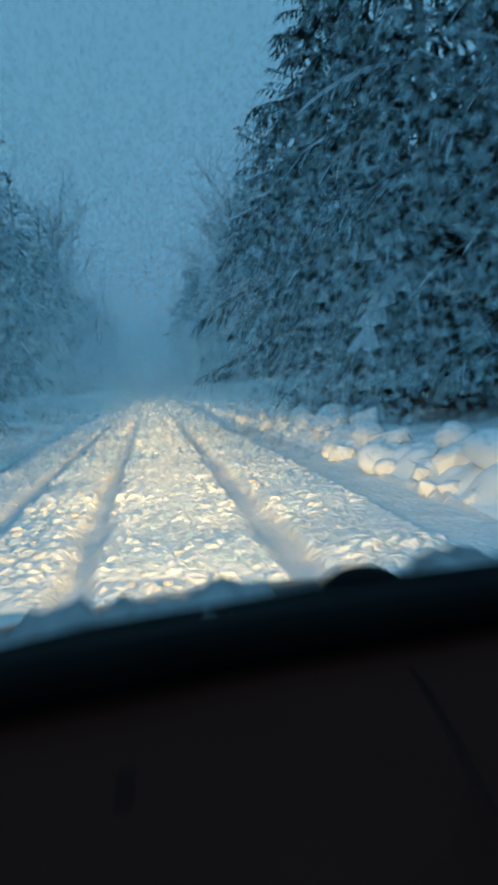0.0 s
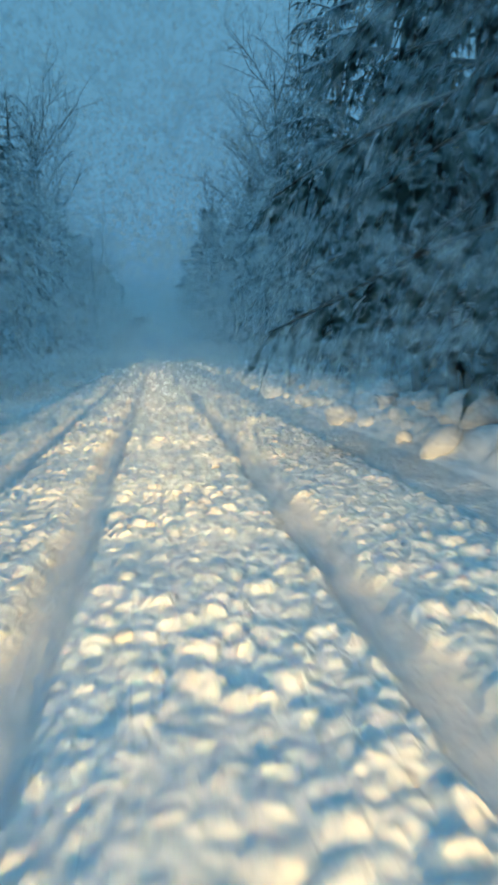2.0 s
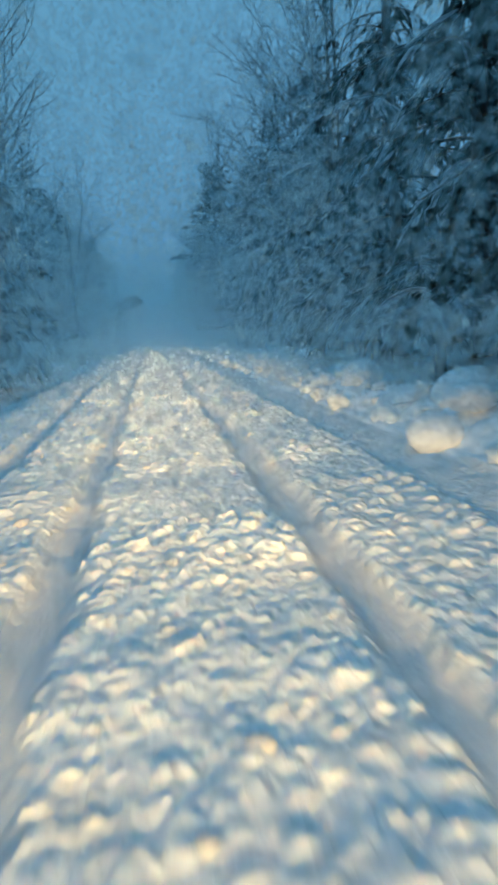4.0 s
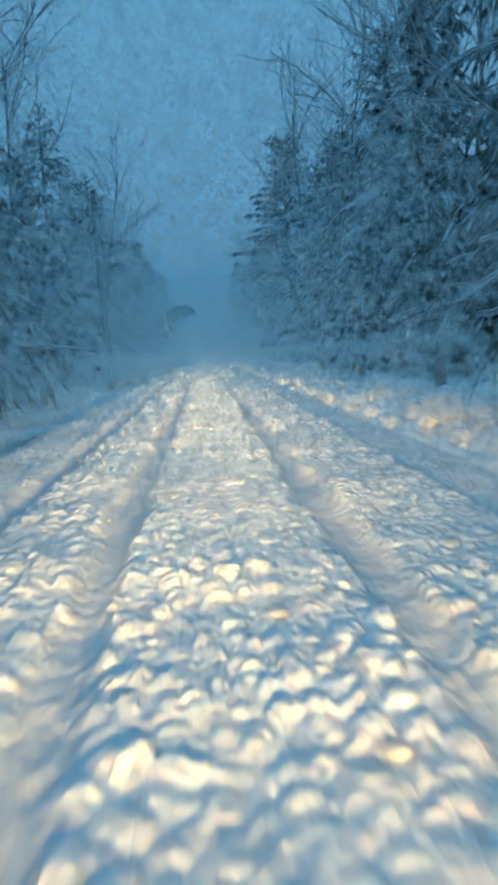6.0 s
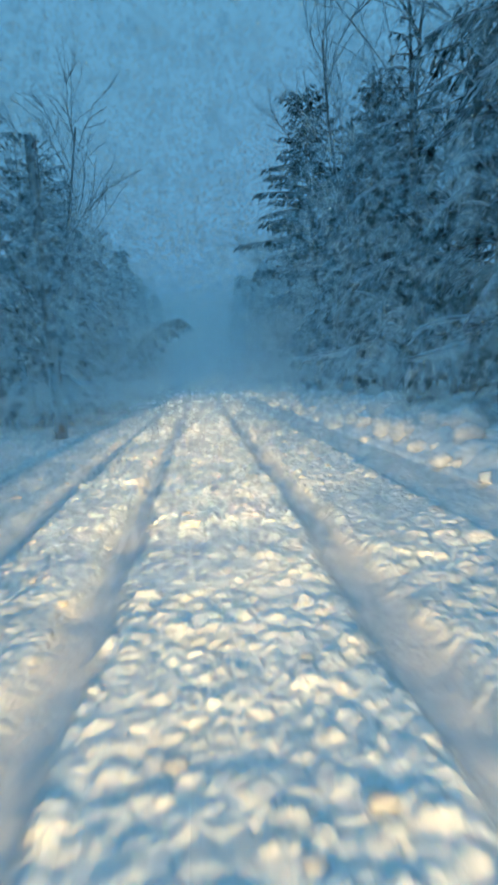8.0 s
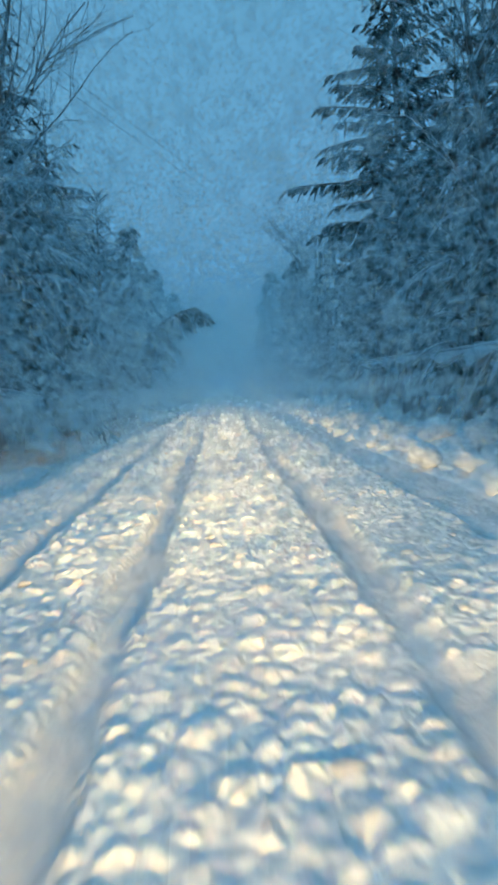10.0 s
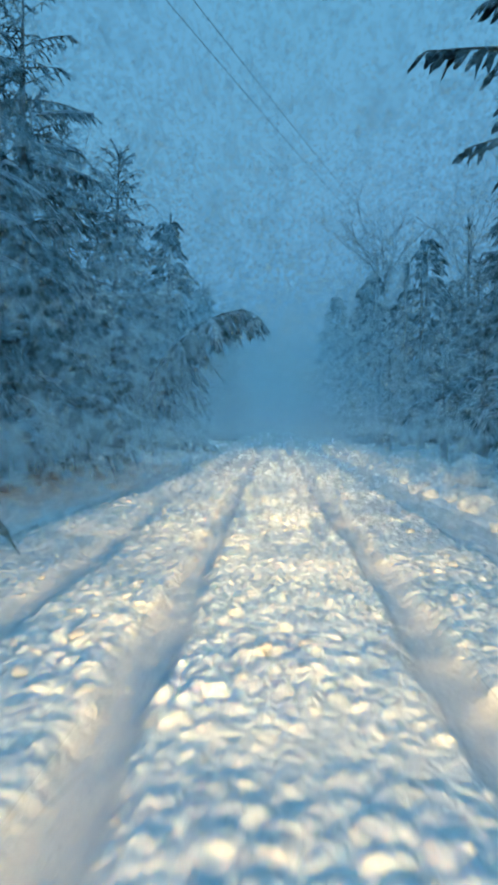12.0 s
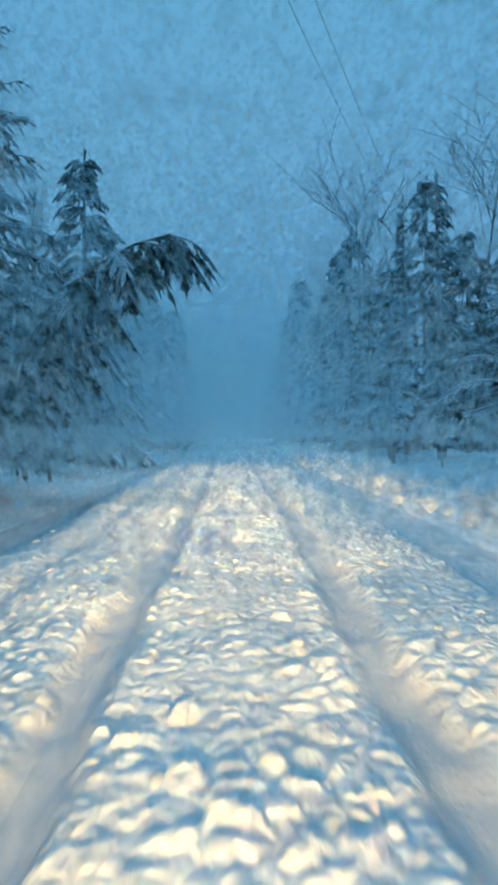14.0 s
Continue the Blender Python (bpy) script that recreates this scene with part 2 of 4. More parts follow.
def height(x, y, with_churn=False):
    wob = 0.05 * swell(x * 0 + 8.5, y, 5.0, 3)
    ragged = 0.14 * (1 + 0.30 * swell(x, y, 0.8, 17) + 0.22 * swell(x, y, 0.25, 18))
    worn = 0.86 + 0.22 * swell(x * 0 + 2.2, y, 1.9, 19)
    rut = np.exp(-(np.abs(np.abs(x - wob) - 0.76) / ragged) ** 4) * np.clip(worn, 0.5, 1)
    outer = np.exp(-(np.abs(x - wob + 1.78) / ragged) ** 3) * (1 - 0.6 * step(y, 66, 74))
    strip = step(x, 1.80, 1.98) * (1 - step(x, berm_foot(y) - 0.12, berm_foot(y)))
    le, bf = left_edge(y), berm_foot(y)
    road = step(x, le - 0.25, le + 0.05) * (1 - step(x, bf - 0.05, bf + 0.05))
    rough = road * (1 - rut) * (1 - 0.85 * outer) * (1 - 0.93 * strip)
    patch = np.clip(0.74 + 0.34 * swell(x, y, 1.3, 21) + 0.16 * swell(x, y, 0.5, 22), 0.25, 1)
    calm = 1 - 0.45 * (1 - step(x, -2.0, -1.7))
    blend = step(swell(x, y, 0.7, 33), -0.5, 0.25)
    clod = (0.40 * cobbles(x, y, 0.18, 31) * blend + 0.50 * cobbles(x, y, 0.11, 41) * (1 - blend))
    ridge = np.exp(-((x + 1.22) / 0.30) ** 4) + np.exp(-((x - 1.22) / 0.30) ** 4) + 0.8 * np.exp(-((x + 0.1) / 0.42) ** 4) * step(swell(x * 0 + 5.1, y, 3.5, 25), -0.3, 0.4)
    clod = np.maximum(clod, lumps(x, y, 0.21, 35, 0.30, 0.48) * np.clip(ridge, 0, 1))
    z = rough * (0.045 + 0.010 * swell(x, y, 0.45, 13) + clod * patch * calm * 0.92)
    z = z - 0.036 * rut - 0.03 * outer - 0.015 * strip + 0.012 * swell(x, y, 0.22, 15) * (rut + strip)
    z += 0.05 * np.exp(-((x - le - 0.25) / 0.22) ** 2)
    # left shoulder, lower than the ploughed edge, rising to the trees
    out_l = step(-x, -le + 0.02, -le + 0.45)
    z += out_l * (-0.10 + 0.05 * swell(x, y, 1.4, 51) + 0.42 * step(-x, 3.8, 6.5))
    # berm on the right
    up = step(x, bf - 0.05, bf + 0.50)
    blocks = np.maximum(lumps(x, y, 0.55, 61, 0.75, 0.62), lumps(x, y, 0.28, 71, 0.7, 0.7))
    z += up * (0.26 + 0.09 * swell(x, y, 0.9, 63)) + step(x, bf, bf + 0.25) * (1 - step(x, bf + 1.1, bf + 1.8)) * blocks * 0.6
    z += 0.25 * step(x, 4.2, 7.0)
    far = step(np.abs(x), 9, 40)
    z = z + far * 0.6 * swell(x, y, 9, 81)
    return (z, np.maximum(rough * (0.5 + 0.5 * patch), 0.6 * strip)) if with_churn else z


def build_ground():
    xs = np.concatenate([-np.geomspace(600, 9, 12), np.arange(-8.5, -5.2, 0.5), np.arange(-5.0, -3.2, 0.20), np.arange(-3.2, 2.6, 0.030), np.arange(2.6, 4.1, 0.06), np.arange(4.2, 8.9, 0.4), np.geomspace(9, 600, 12)])
    ys = np.concatenate([np.linspace(-60, 0, 25), np.arange(0.2, 2.9, 0.2), np.arange(3.0, 86.0, 0.040), np.arange(86.0, 120, 0.10), np.arange(120.5, 180, 1.0), np.geomspace(182, 1500, 14)])
    x, y = np.meshgrid(xs, ys)
    z, churn = height(x, y, True)
    v = np.stack([x, y, z], -1).reshape(-1, 3)
    nx, ny = len(xs), len(ys)
    i, j = np.meshgrid(np.arange(nx - 1), np.arange(ny - 1))
    a = (j * nx + i).ravel()
    f = np.stack([a, a + 1, a + nx + 1, a + nx], 1)
    mid = xs[i.ravel()]
    on_road = (mid > -3.21) & (mid < 2.58)
    for name, pick, mat, label, cat in (("road", on_road, SNOW_ROAD, "snow-covered forest road with churned clods and tyre ruts", "road"),
                                        ("ground", ~on_road, SNOW, "deep fresh snow on the shoulders and forest floor", "snow ground")):
        ff = f[pick]
        used, inv = np.unique(ff, return_inverse=True)
        ob = new(name, quick_mesh(name, v[used], inv.reshape(-1, 4), mat, True))
        tagged(ob, label, cat, kind="structure")
        if name == "road":
            road_ob = ob
            ob.data.attributes.new("churn", "FLOAT", "POINT").data.foreach_set("value", churn.ravel()[used].astype(np.float32))
    return road_ob


road = build_ground()


def ground_z(x, y):
    return float(height(np.array([float(x)]), np.array([float(y)]))[0])


# ---- trees ----
DOWN = np.array([0, 0, -1.0])


def unit(v):
    return v / (np.linalg.norm(v) + 1e-9)


def spray(needles, snow, p, d, length, width, rng, cover):
    """A hanging tuft of needles with a strip of snow lying on it."""
    side = unit(np.cross(d, DOWN))
    p1 = p + d * length * 0.5 + DOWN * length * 0.10
    p2 = p + d * length * 0.88 + DOWN * length * rng.uniform(0.3, 0.55)
    w = width * rng.uniform(0.7, 1.2)
    row = [p - side * w * 0.25, p + side * w * 0.25, p1 - side * w * 0.55, p1 + side * w * 0.55 + DOWN * w * 0.2, p2]
    hang = [p + DOWN * 0.01, p1 + DOWN * w * 0.9 + side * rng.uniform(-0.03, 0.03), p1 + d * length * 0.2 + DOWN * w * 1.1, p2 + DOWN * w * 0.4]
    needles.add(row + hang, [(0, 1, 3), (0, 3, 2), (2, 3, 4), (0, 5, 6), (0, 6, 2), (2, 6, 7), (2, 7, 4), (4, 7, 8)])
    if rng.random() < cover:
        h = rng.uniform(0.018, 0.05)
        s = rng.uniform(0.8, 1.1)
        up = np.array([0, 0, 1.0])
        v = [p + up * 0.012, p1 - side * w * 0.55 * s + up * 0.006, p1 + up * h, p1 + side * w * 0.55 * s + up * 0.004, p2 * 0.85 + p1 * 0.15 + up * 0.012]
        q = p * 0.5 + p1 * 0.5
        v += [q - side * w * 0.42 * s + up * 0.008, q + up * h * 1.1, q + side * w * 0.42 * s + up * 0.008]
        snow.add(v, [(0, 6, 5), (0, 7, 6), (5, 6, 2), (5, 2, 1), (6, 7, 3), (6, 3, 2), (1, 2, 4), (2, 3, 4)])


def bough(parts, base, az, length, rise, droop, rng, gap, cover, size=1.0):
    """One limb with its side sprays."""
    limbs, needles, snow = parts
    d = np.array([math.cos(az), math.sin(az), 0])
    s = np.linspace(0, 1, 6)
    bend = rng.uniform(-0.12, 0.12) * length
    side = np.array([-d[1], d[0], 0])
    pts = base + d * (s * length)[:, None] + side * (bend * s ** 2)[:, None] + np.array([0, 0, 1.0]) * (length * (rise * s - droop * s ** 2))[:, None]
    limbs.tube(pts, 0.035 * (0.25 + length / 2.4) * (1 - 0.85 * s) + 0.004, 4)
    ridge = pts + np.array([0, 0, 0.03])
    if cover > 0.3:
        snow.tube(ridge[1:], (0.03 + 0.035 * min(1.0, length / 2)) * cover * np.array([0.7, 1, 1, 0.8, 0.4]), 4)
    n = max(3, int(length / gap))
    for k in range(n):
        u = 0.15 + 0.85 * (k + rng.uniform(0, 0.8)) / n
        u = min(u, 0.995)
        p = np.array([np.interp(u, s, pts[:, c]) for c in range(3)])
        sag = -0.15 - 1.3 * droop * u
        for sg in (-1, 1):
            out = unit(d * rng.uniform(0.7, 1.1) + side * sg * rng.uniform(0.25, 0.75) + np.array([0, 0, sag * rng.uniform(0.4, 1.0)]))
            ln = size * rng.uniform(0.34, 0.66) * (1.2 - 0.5 * u) * min(1.0, 0.45 + length / 2.5)
            spray(needles, snow, p, out, ln, 0.15 * size, rng, cover)
        if rng.random() < 0.5:
            out = unit(d * rng.uniform(0.1, 0.6) + side * rng.uniform(-0.4, 0.4) + DOWN * rng.uniform(0.7, 1.2))
            spray(needles, snow, p, out, size * rng.uniform(0.25, 0.5), 0.13 * size, rng, cover * 0.3)
    spray(needles, snow, pts[-1], unit(d + DOWN * (0.3 + droop)), 0.38 * size, 0.15 * size, rng, cover)


FAN_ROWS = np.array([0.0, 0.22, 0.40, 0.60, 0.78, 1.0])
FAN_WIDE = np.array([0.25, 1.35, 0.45, 1.40, 0.40, 0.06])
FAN_FACES = np.array([t for k in range(5) for t in ((3 * k, 3 * k + 1, 3 * k + 4), (3 * k, 3 * k + 4, 3 * k + 3), (3 * k + 1, 3 * k + 2, 3 * k + 5), (3 * k + 1, 3 * k + 5, 3 * k + 4))])
CAP_FACES = FAN_FACES[:12]


def branchlet(needles, snow, p, d, side, length, width, sag, rng, cover):
    """A long drooping side shoot with ragged needle edges, and the snow that lies along it."""
    s = FAN_ROWS
    curl = rng.uniform(-0.25, 0.25) * length
    mid = p + d * (s * length)[:, None] + side * (curl * s ** 2)[:, None] + DOWN * (length * (sag * s ** 2 + 0.10 * s))[:, None]
    w = width * FAN_WIDE * np.array([rng.uniform(0.75, 1.25) for _ in s])
    left = mid - side * w[:, None] + DOWN * (w * rng.uniform(0.4, 0.9))[:, None]
    right = mid + side * w[:, None] + DOWN * (w * rng.uniform(0.4, 0.9))[:, None]
    needles.add(np.stack([left, mid, right], 1).reshape(-1, 3), FAN_FACES)
    if rng.random() < cover:
        k = np.array([0, 1, 3, 4]) if rng.random() < 0.6 else np.array([1, 2, 3, 5])
        m = mid[k] + np.array([0, 0, 1.0]) * (0.012 + 0.3 * w[k])[:, None] * np.array([0.3, 1, 0.9, 0.2])[:, None]
        t = rng.uniform(0.4, 0.8)
        lo, hi = mid[k] + (left[k] - mid[k]) * t, mid[k] + (right[k] - mid[k]) * t
        up = np.array([0, 0, 0.012])
        snow.add(np.stack([lo + up, m, hi + up], 1).reshape(-1, 3), CAP_FACES)


SHEET_FACES = np.array([t for i in range(12) for j in range(4) for t in ((5 * i + j, 5 * i + j + 1, 5 * i + j + 6), (5 * i + j, 5 * i + j + 6, 5 * i + j + 5))])


def snow_fan(snow, pts, s, d, side, length, rng):
    """The snow lying over a loaded limb: a drooping sheet with ragged, fingered edges."""
    u = np.linspace(0.22, 1.0, 13)
    mid = np.stack([np.interp(u, s, pts[:, c]) for c in range(3)], 1)
    finger = np.array([(1.0 if k % 2 else 0.38) * rng.uniform(0.5, 1.25) for k in range(13)])
    w = length * 0.135 * np.sin(math.pi * np.clip(u * 0.86 + 0.02, 0, 1)) ** 0.7 * finger
    rows = []
    for q, drop in ((-1.0, 0.62), (-0.5, 0.16), (0.0, -0.10), (0.5, 0.16), (1.0, 0.62)):
        push = 0.35 * abs(q)
        rows.append(mid + side * (w * q)[:, None] + d * (w * push)[:, None] + DOWN * (w * drop * rng.uniform(0.8, 1.2) - 0.02)[:, None])
    snow.add(np.stack(rows, 1).reshape(-1, 3), SHEET_FACES)


def fan_bough(parts, base, az, length, rise, droop, rng, gap, cover, size=1.0):
    """A limb that carries two rows of drooping side shoots, like a hanging fan."""
    limbs, needles, snow = parts
    d = np.array([math.cos(az), math.sin(az), 0])
    side = np.array([-d[1], d[0], 0])
    s = np.linspace(0, 1, 6)
    bend = rng.uniform(-0.15, 0.15) * length
    pts = base + d * (s * length)[:, None] + side * (bend * s ** 2)[:, None] + np.array([0, 0, 1.0]) * (length * (rise * s - droop * s ** 2))[:, None]
    pts[:, 2] = np.maximum(pts[:, 2], rng.uniform(0.55, 1.15) + 0.25 * (1 - s))
    limbs.tube(pts, 0.032 * (0.25 + length / 2.4) * (1 - 0.85 * s) + 0.004, 4)
    size = size * min(1.0, 0.35 + 0.42 * length)
    heavy = rng.random() < 0.34
    loaded = cover * (2.3 if heavy else 0.2)
    if heavy:
        snow.tube(pts[1:] + np.array([0, 0, 0.03]), (0.02 + 0.03 * min(1.0, length / 2)) * np.array([0.7, 1, 1, 0.8, 0.4]), 4)
        if length > 0.7:
            snow_fan(snow, pts, s, d, side, length, rng)
    n = max(2, int(length / gap))
    for k in range(n):
        u = 0.12 + 0.86 * (k + rng.uniform(0.1, 0.9)) / n
        p = np.array([np.interp(u, s, pts[:, c]) for c in range(3)])
        slope = rise - 2 * droop * u
        for sg in (-1, 1):
            ln = size * (0.27 + 0.50 * length / 3.0 * (1 - u) ** 0.7) * rng.uniform(0.7, 1.3)
            fw, sw = rng.uniform(0.6, 1.0), sg * rng.uniform(0.45, 0.95)
            out = unit(d * fw + side * sw + np.array([0, 0, slope * 0.7 - rng.uniform(0.0, 0.35)]))
            across = unit(np.cross(out, DOWN))
            branchlet(needles, snow, p, out, across, ln, 0.040 * size * rng.uniform(0.7, 1.3), rng.uniform(0.35, 1.0), rng, loaded)
        if length > 0.8 and rng.random() < 0.5:
            out = unit(d * rng.uniform(0.1, 0.7) + side * rng.uniform(-0.5, 0.5) + DOWN * rng.uniform(0.6, 1.2))
            branchlet(needles, snow, p, out, unit(np.cross(out, d) + side * 0.01), size * rng.uniform(0.25, 0.5), 0.036 * size, 0.2, rng, 0)
    out = unit(d + np.array([0, 0, rise - 2 * droop]) * 0.8)
    branchlet(needles, snow, pts[-1] - out * 0.15, out, unit(np.cross(out, DOWN)), 0.5 * size, 0.06 * size, 0.5, rng, loaded)


def thing(name, label, category, group=""):
    return tagged(new(name), label, category, group)


def conifer(seed, tall, wide, gap, per_m, first, cover, power, label, size=1.0, rise=0.12, droop=0.38, make=fan_bough, whorl=0.46, long=()):
    """A snow-laden conifer: tapered trunk, drooping limbs, tufts and the snow on them."""
    rng = random.Random(seed)
    limbs, needles, snow, stem = Soup(), Soup(), Soup(), Soup()
    zs = np.linspace(-0.3, tall, 9)
    lean = np.array([rng.uniform(-0.02, 0.02), rng.uniform(-0.02, 0.02), 1])
    r0 = 0.06 + tall * 0.011
    stem.tube(zs[:, None] * lean, r0 * (1 - zs / tall) ** 0.8 * 0.97 + 0.012, 7)
    z = first
    while z < tall - 0.15:
        u = z / tall
        reach = wide * (1 - u) ** power * min(1, 0.30 + u * 5.0)
        n = 2 + int(rng.random() < per_m) + int(rng.random() < per_m - 0.5)
        spin = rng.uniform(0, 2 * math.pi)
        for k in range(n):
            ln = max(0.22, reach * rng.uniform(0.55, 1.12))
            at = (z + rng.uniform(-0.12, 0.12) * whorl) * lean
            make((limbs, needles, snow), at, spin + 2 * math.pi * (k + rng.uniform(-0.3, 0.3)) / n, ln, rise + 0.30 * u ** 2 + 0.65 * u ** 6 - 0.15 * (1 - u) * rng.random() + rng.uniform(-0.10, 0.10), droop * rng.uniform(0.7, 1.25) * (1 - 0.75 * u ** 2), rng, gap, cover, size * (1 - 0.25 * u))
        z += rng.uniform(0.75, 1.25) * whorl * (1 - 0.35 * u)
    for k in range(5):
        out = unit(np.array([rng.uniform(-0.35, 0.35), rng.uniform(-0.35, 0.35), 1.0]))
        branchlet(needles, snow, (tall - 0.45 + 0.08 * k) * lean, out, unit(np.cross(out, np.array([1.0, 0.2, 0]))), 0.42, 0.035, 0.0, rng, cover)
    for z, az, ln in long:
        make((limbs, needles, snow), z * lean, radians(az), ln, 0.10, 0.12, rng, gap, cover, size)
    tree = thing("conifer", label, "tree", "roadside conifers")
    part("trunk", stem.mesh("trunk", BARK, True), tree)
    tagged(part("crown_wood", limbs.mesh("crown_wood", BARK), tree), kind="stuff")
    tagged(part("crown", needles.mesh("crown", NEEDLES), tree, "dark green needle tufts"), kind="stuff")
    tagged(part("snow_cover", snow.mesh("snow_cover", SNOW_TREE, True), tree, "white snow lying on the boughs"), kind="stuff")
    return tree


def bare_tree(seed, tall, label, spread=0.5, depth=3):
    """A leafless tree with upswept, frosted twigs."""
    rng = random.Random(seed)
    stem, twigs, snow = Soup(), Soup(), Soup()

    def grow(p, d, ln, r, level):
        n = (5, 4, 3, 2)[min(level, 3)]
        pts, sway = [p], (0.10, 0.26, 0.34, 0.4)[min(level, 3)]
        for k in range(n):
            d = unit(d + np.array([rng.uniform(-1, 1), rng.uniform(-1, 1), rng.uniform(-0.5, 0.7)]) * sway)
            pts.append(pts[-1] + d * ln / n)
        pts = np.array(pts)
        rad = np.linspace(r, r * 0.45, n + 1)
        (stem if level == 0 else twigs).tube(pts, rad, 6 if level == 0 else 3)
        if level > 0 and abs(d[2]) < 0.85 and r > 0.008:
            snow.tube(pts + np.array([0, 0, r * 0.7]), rad * 0.75 + 0.004, 3)
        if level >= depth:
            return
        for k in range((22, 7, 4, 1)[level]):
            u = rng.uniform(0.22 if level == 0 else 0.15, 1.0)
            q = np.array([np.interp(u * n, np.arange(n + 1), pts[:, c]) for c in range(3)])
            az = rng.uniform(0, 2 * math.pi)
            nd = unit(d * rng.uniform(0.6, 1.1) + np.array([math.cos(az), math.sin(az), rng.uniform(-0.15, 0.35)]) * spread * rng.uniform(0.6, 1.2))
            grow(q, nd, ln * (rng.uniform(0.20, 0.36) if level == 0 else rng.uniform(0.35, 0.6)), r * (0.30 if level == 0 else 0.5), level + 1)

    grow(np.array([0, 0, -0.3]), np.array([0, 0, 1.0]), tall * 0.95, 0.022 + tall * 0.004, 0)
    tree = thing("bare_tree", label, "tree", "roadside bare trees")
    part("trunk", stem.mesh("trunk", BARK, True), tree)
    tagged(part("crown_wood", twigs.mesh("crown_wood", TWIG), tree, "fine frosted leafless twigs"), kind="stuff")
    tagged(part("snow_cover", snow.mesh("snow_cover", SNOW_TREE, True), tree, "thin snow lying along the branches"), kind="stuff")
    return tree


BIG = "tall dark conifer with drooping snow-laden boughs beside the road"
MID = "snow-covered conifer at the edge of the forest"
LOW = "young conifer bowed under fresh snow behind the berm"
kinds = {
    "big": conifer(11, 15.0, 4.6, 0.20, 1.0, 0.9, 0.13, 0.66, BIG, 1.3, 0.10, 0.46, fan_bough, 0.56),
    "big2": conifer(12, 13.5, 3.6, 0.20, 1.0, 0.8, 0.17, 0.56, BIG, 1.3, 0.08, 0.48, fan_bough, 0.54),
    "open": conifer(13, 12.2, 3.0, 0.17, 1.2, 4.0, 0.06, 0.45, "tall open-limbed conifer with dark level boughs", 0.85, 0.08, 0.22, bough, 0.27, ((6.3, 182, 3.1), (8.2, 192, 2.3), (7.2, 172, 2.0), (5.2, 200, 2.2), (9.4, 175, 1.7))),
    "mid": conifer(14, 10.4, 3.2, 0.27, 1.0, 0.3, 0.36, 0.76, MID, 1.15, 0.05, 0.52),
    "mid2": conifer(15, 8.4, 3.0, 0.27, 1.0, 0.28, 0.42, 0.82, MID, 1.15, 0.05, 0.55),
    "full": conifer(24, 10.6, 2.5, 0.22, 1.2, 0.3, 0.30, 0.42, "dense broad conifer with snow on its boughs", 1.1, 0.08, 0.45, fan_bough, 0.30),
    "low": conifer(16, 3.2, 1.7, 0.22, 1.4, 0.25, 0.6, 0.6, LOW, 0.75, 0.3, 0.7, fan_bough, 0.30),
    "low2": conifer(17, 2.2, 1.4, 0.22, 1.5, 0.2, 0.6, 0.55, LOW, 0.7, 0.35, 0.8, fan_bough, 0.28),
    "thin": conifer(18, 9.0, 1.3, 0.24, 0.75, 0.8, 0.35, 0.9, "slim spruce standing among the forest trees", 0.8, 0.12, 0.38, fan_bough, 0.34),
    "far": conifer(19, 12.5, 3.2, 0.46, 0.6, 0.7, 0.3, 0.72, "conifer fading into the snow haze", 2.1, 0.08, 0.45, bough),
    "far2": conifer(20, 9.5, 2.8, 0.46, 0.6, 0.5, 0.35, 0.72, "conifer fading into the snow haze", 2.1, 0.06, 0.5, bough),
    "bare": bare_tree(21, 11.0, "tall leafless tree with frosted twigs among conifers", 0.75),
    "bare2": bare_tree(22, 9.0, "slender leafless tree with upswept frosted branches", 0.6),
    "scrub": bare_tree(23, 3.6, "leafless roadside scrub dusted with snow", 0.75, 3),
}
spare = set(kinds)


def plant(kind, x, y, turn=0.0, size=1.0, lean=0.0, label=""):
    """Stands a tree of that kind at a place; the first of a kind is the one built."""
    m = pose(x, y, ground_z(x, y) - 0.03, 0, lean, turn) @ Matrix.Scale(size, 4)
    src = kinds[kind]
    if kind in spare:
        spare.discard(kind)
        src.matrix_basis = m
        src.scale = (size,) * 3
        ob = src
    else:
        keep = tuple(src.scale)
        src.scale = (1, 1, 1)
        ob = copy_thing(src, m)
        src.scale = keep
    if label:
        tagged(ob, label)
    return ob


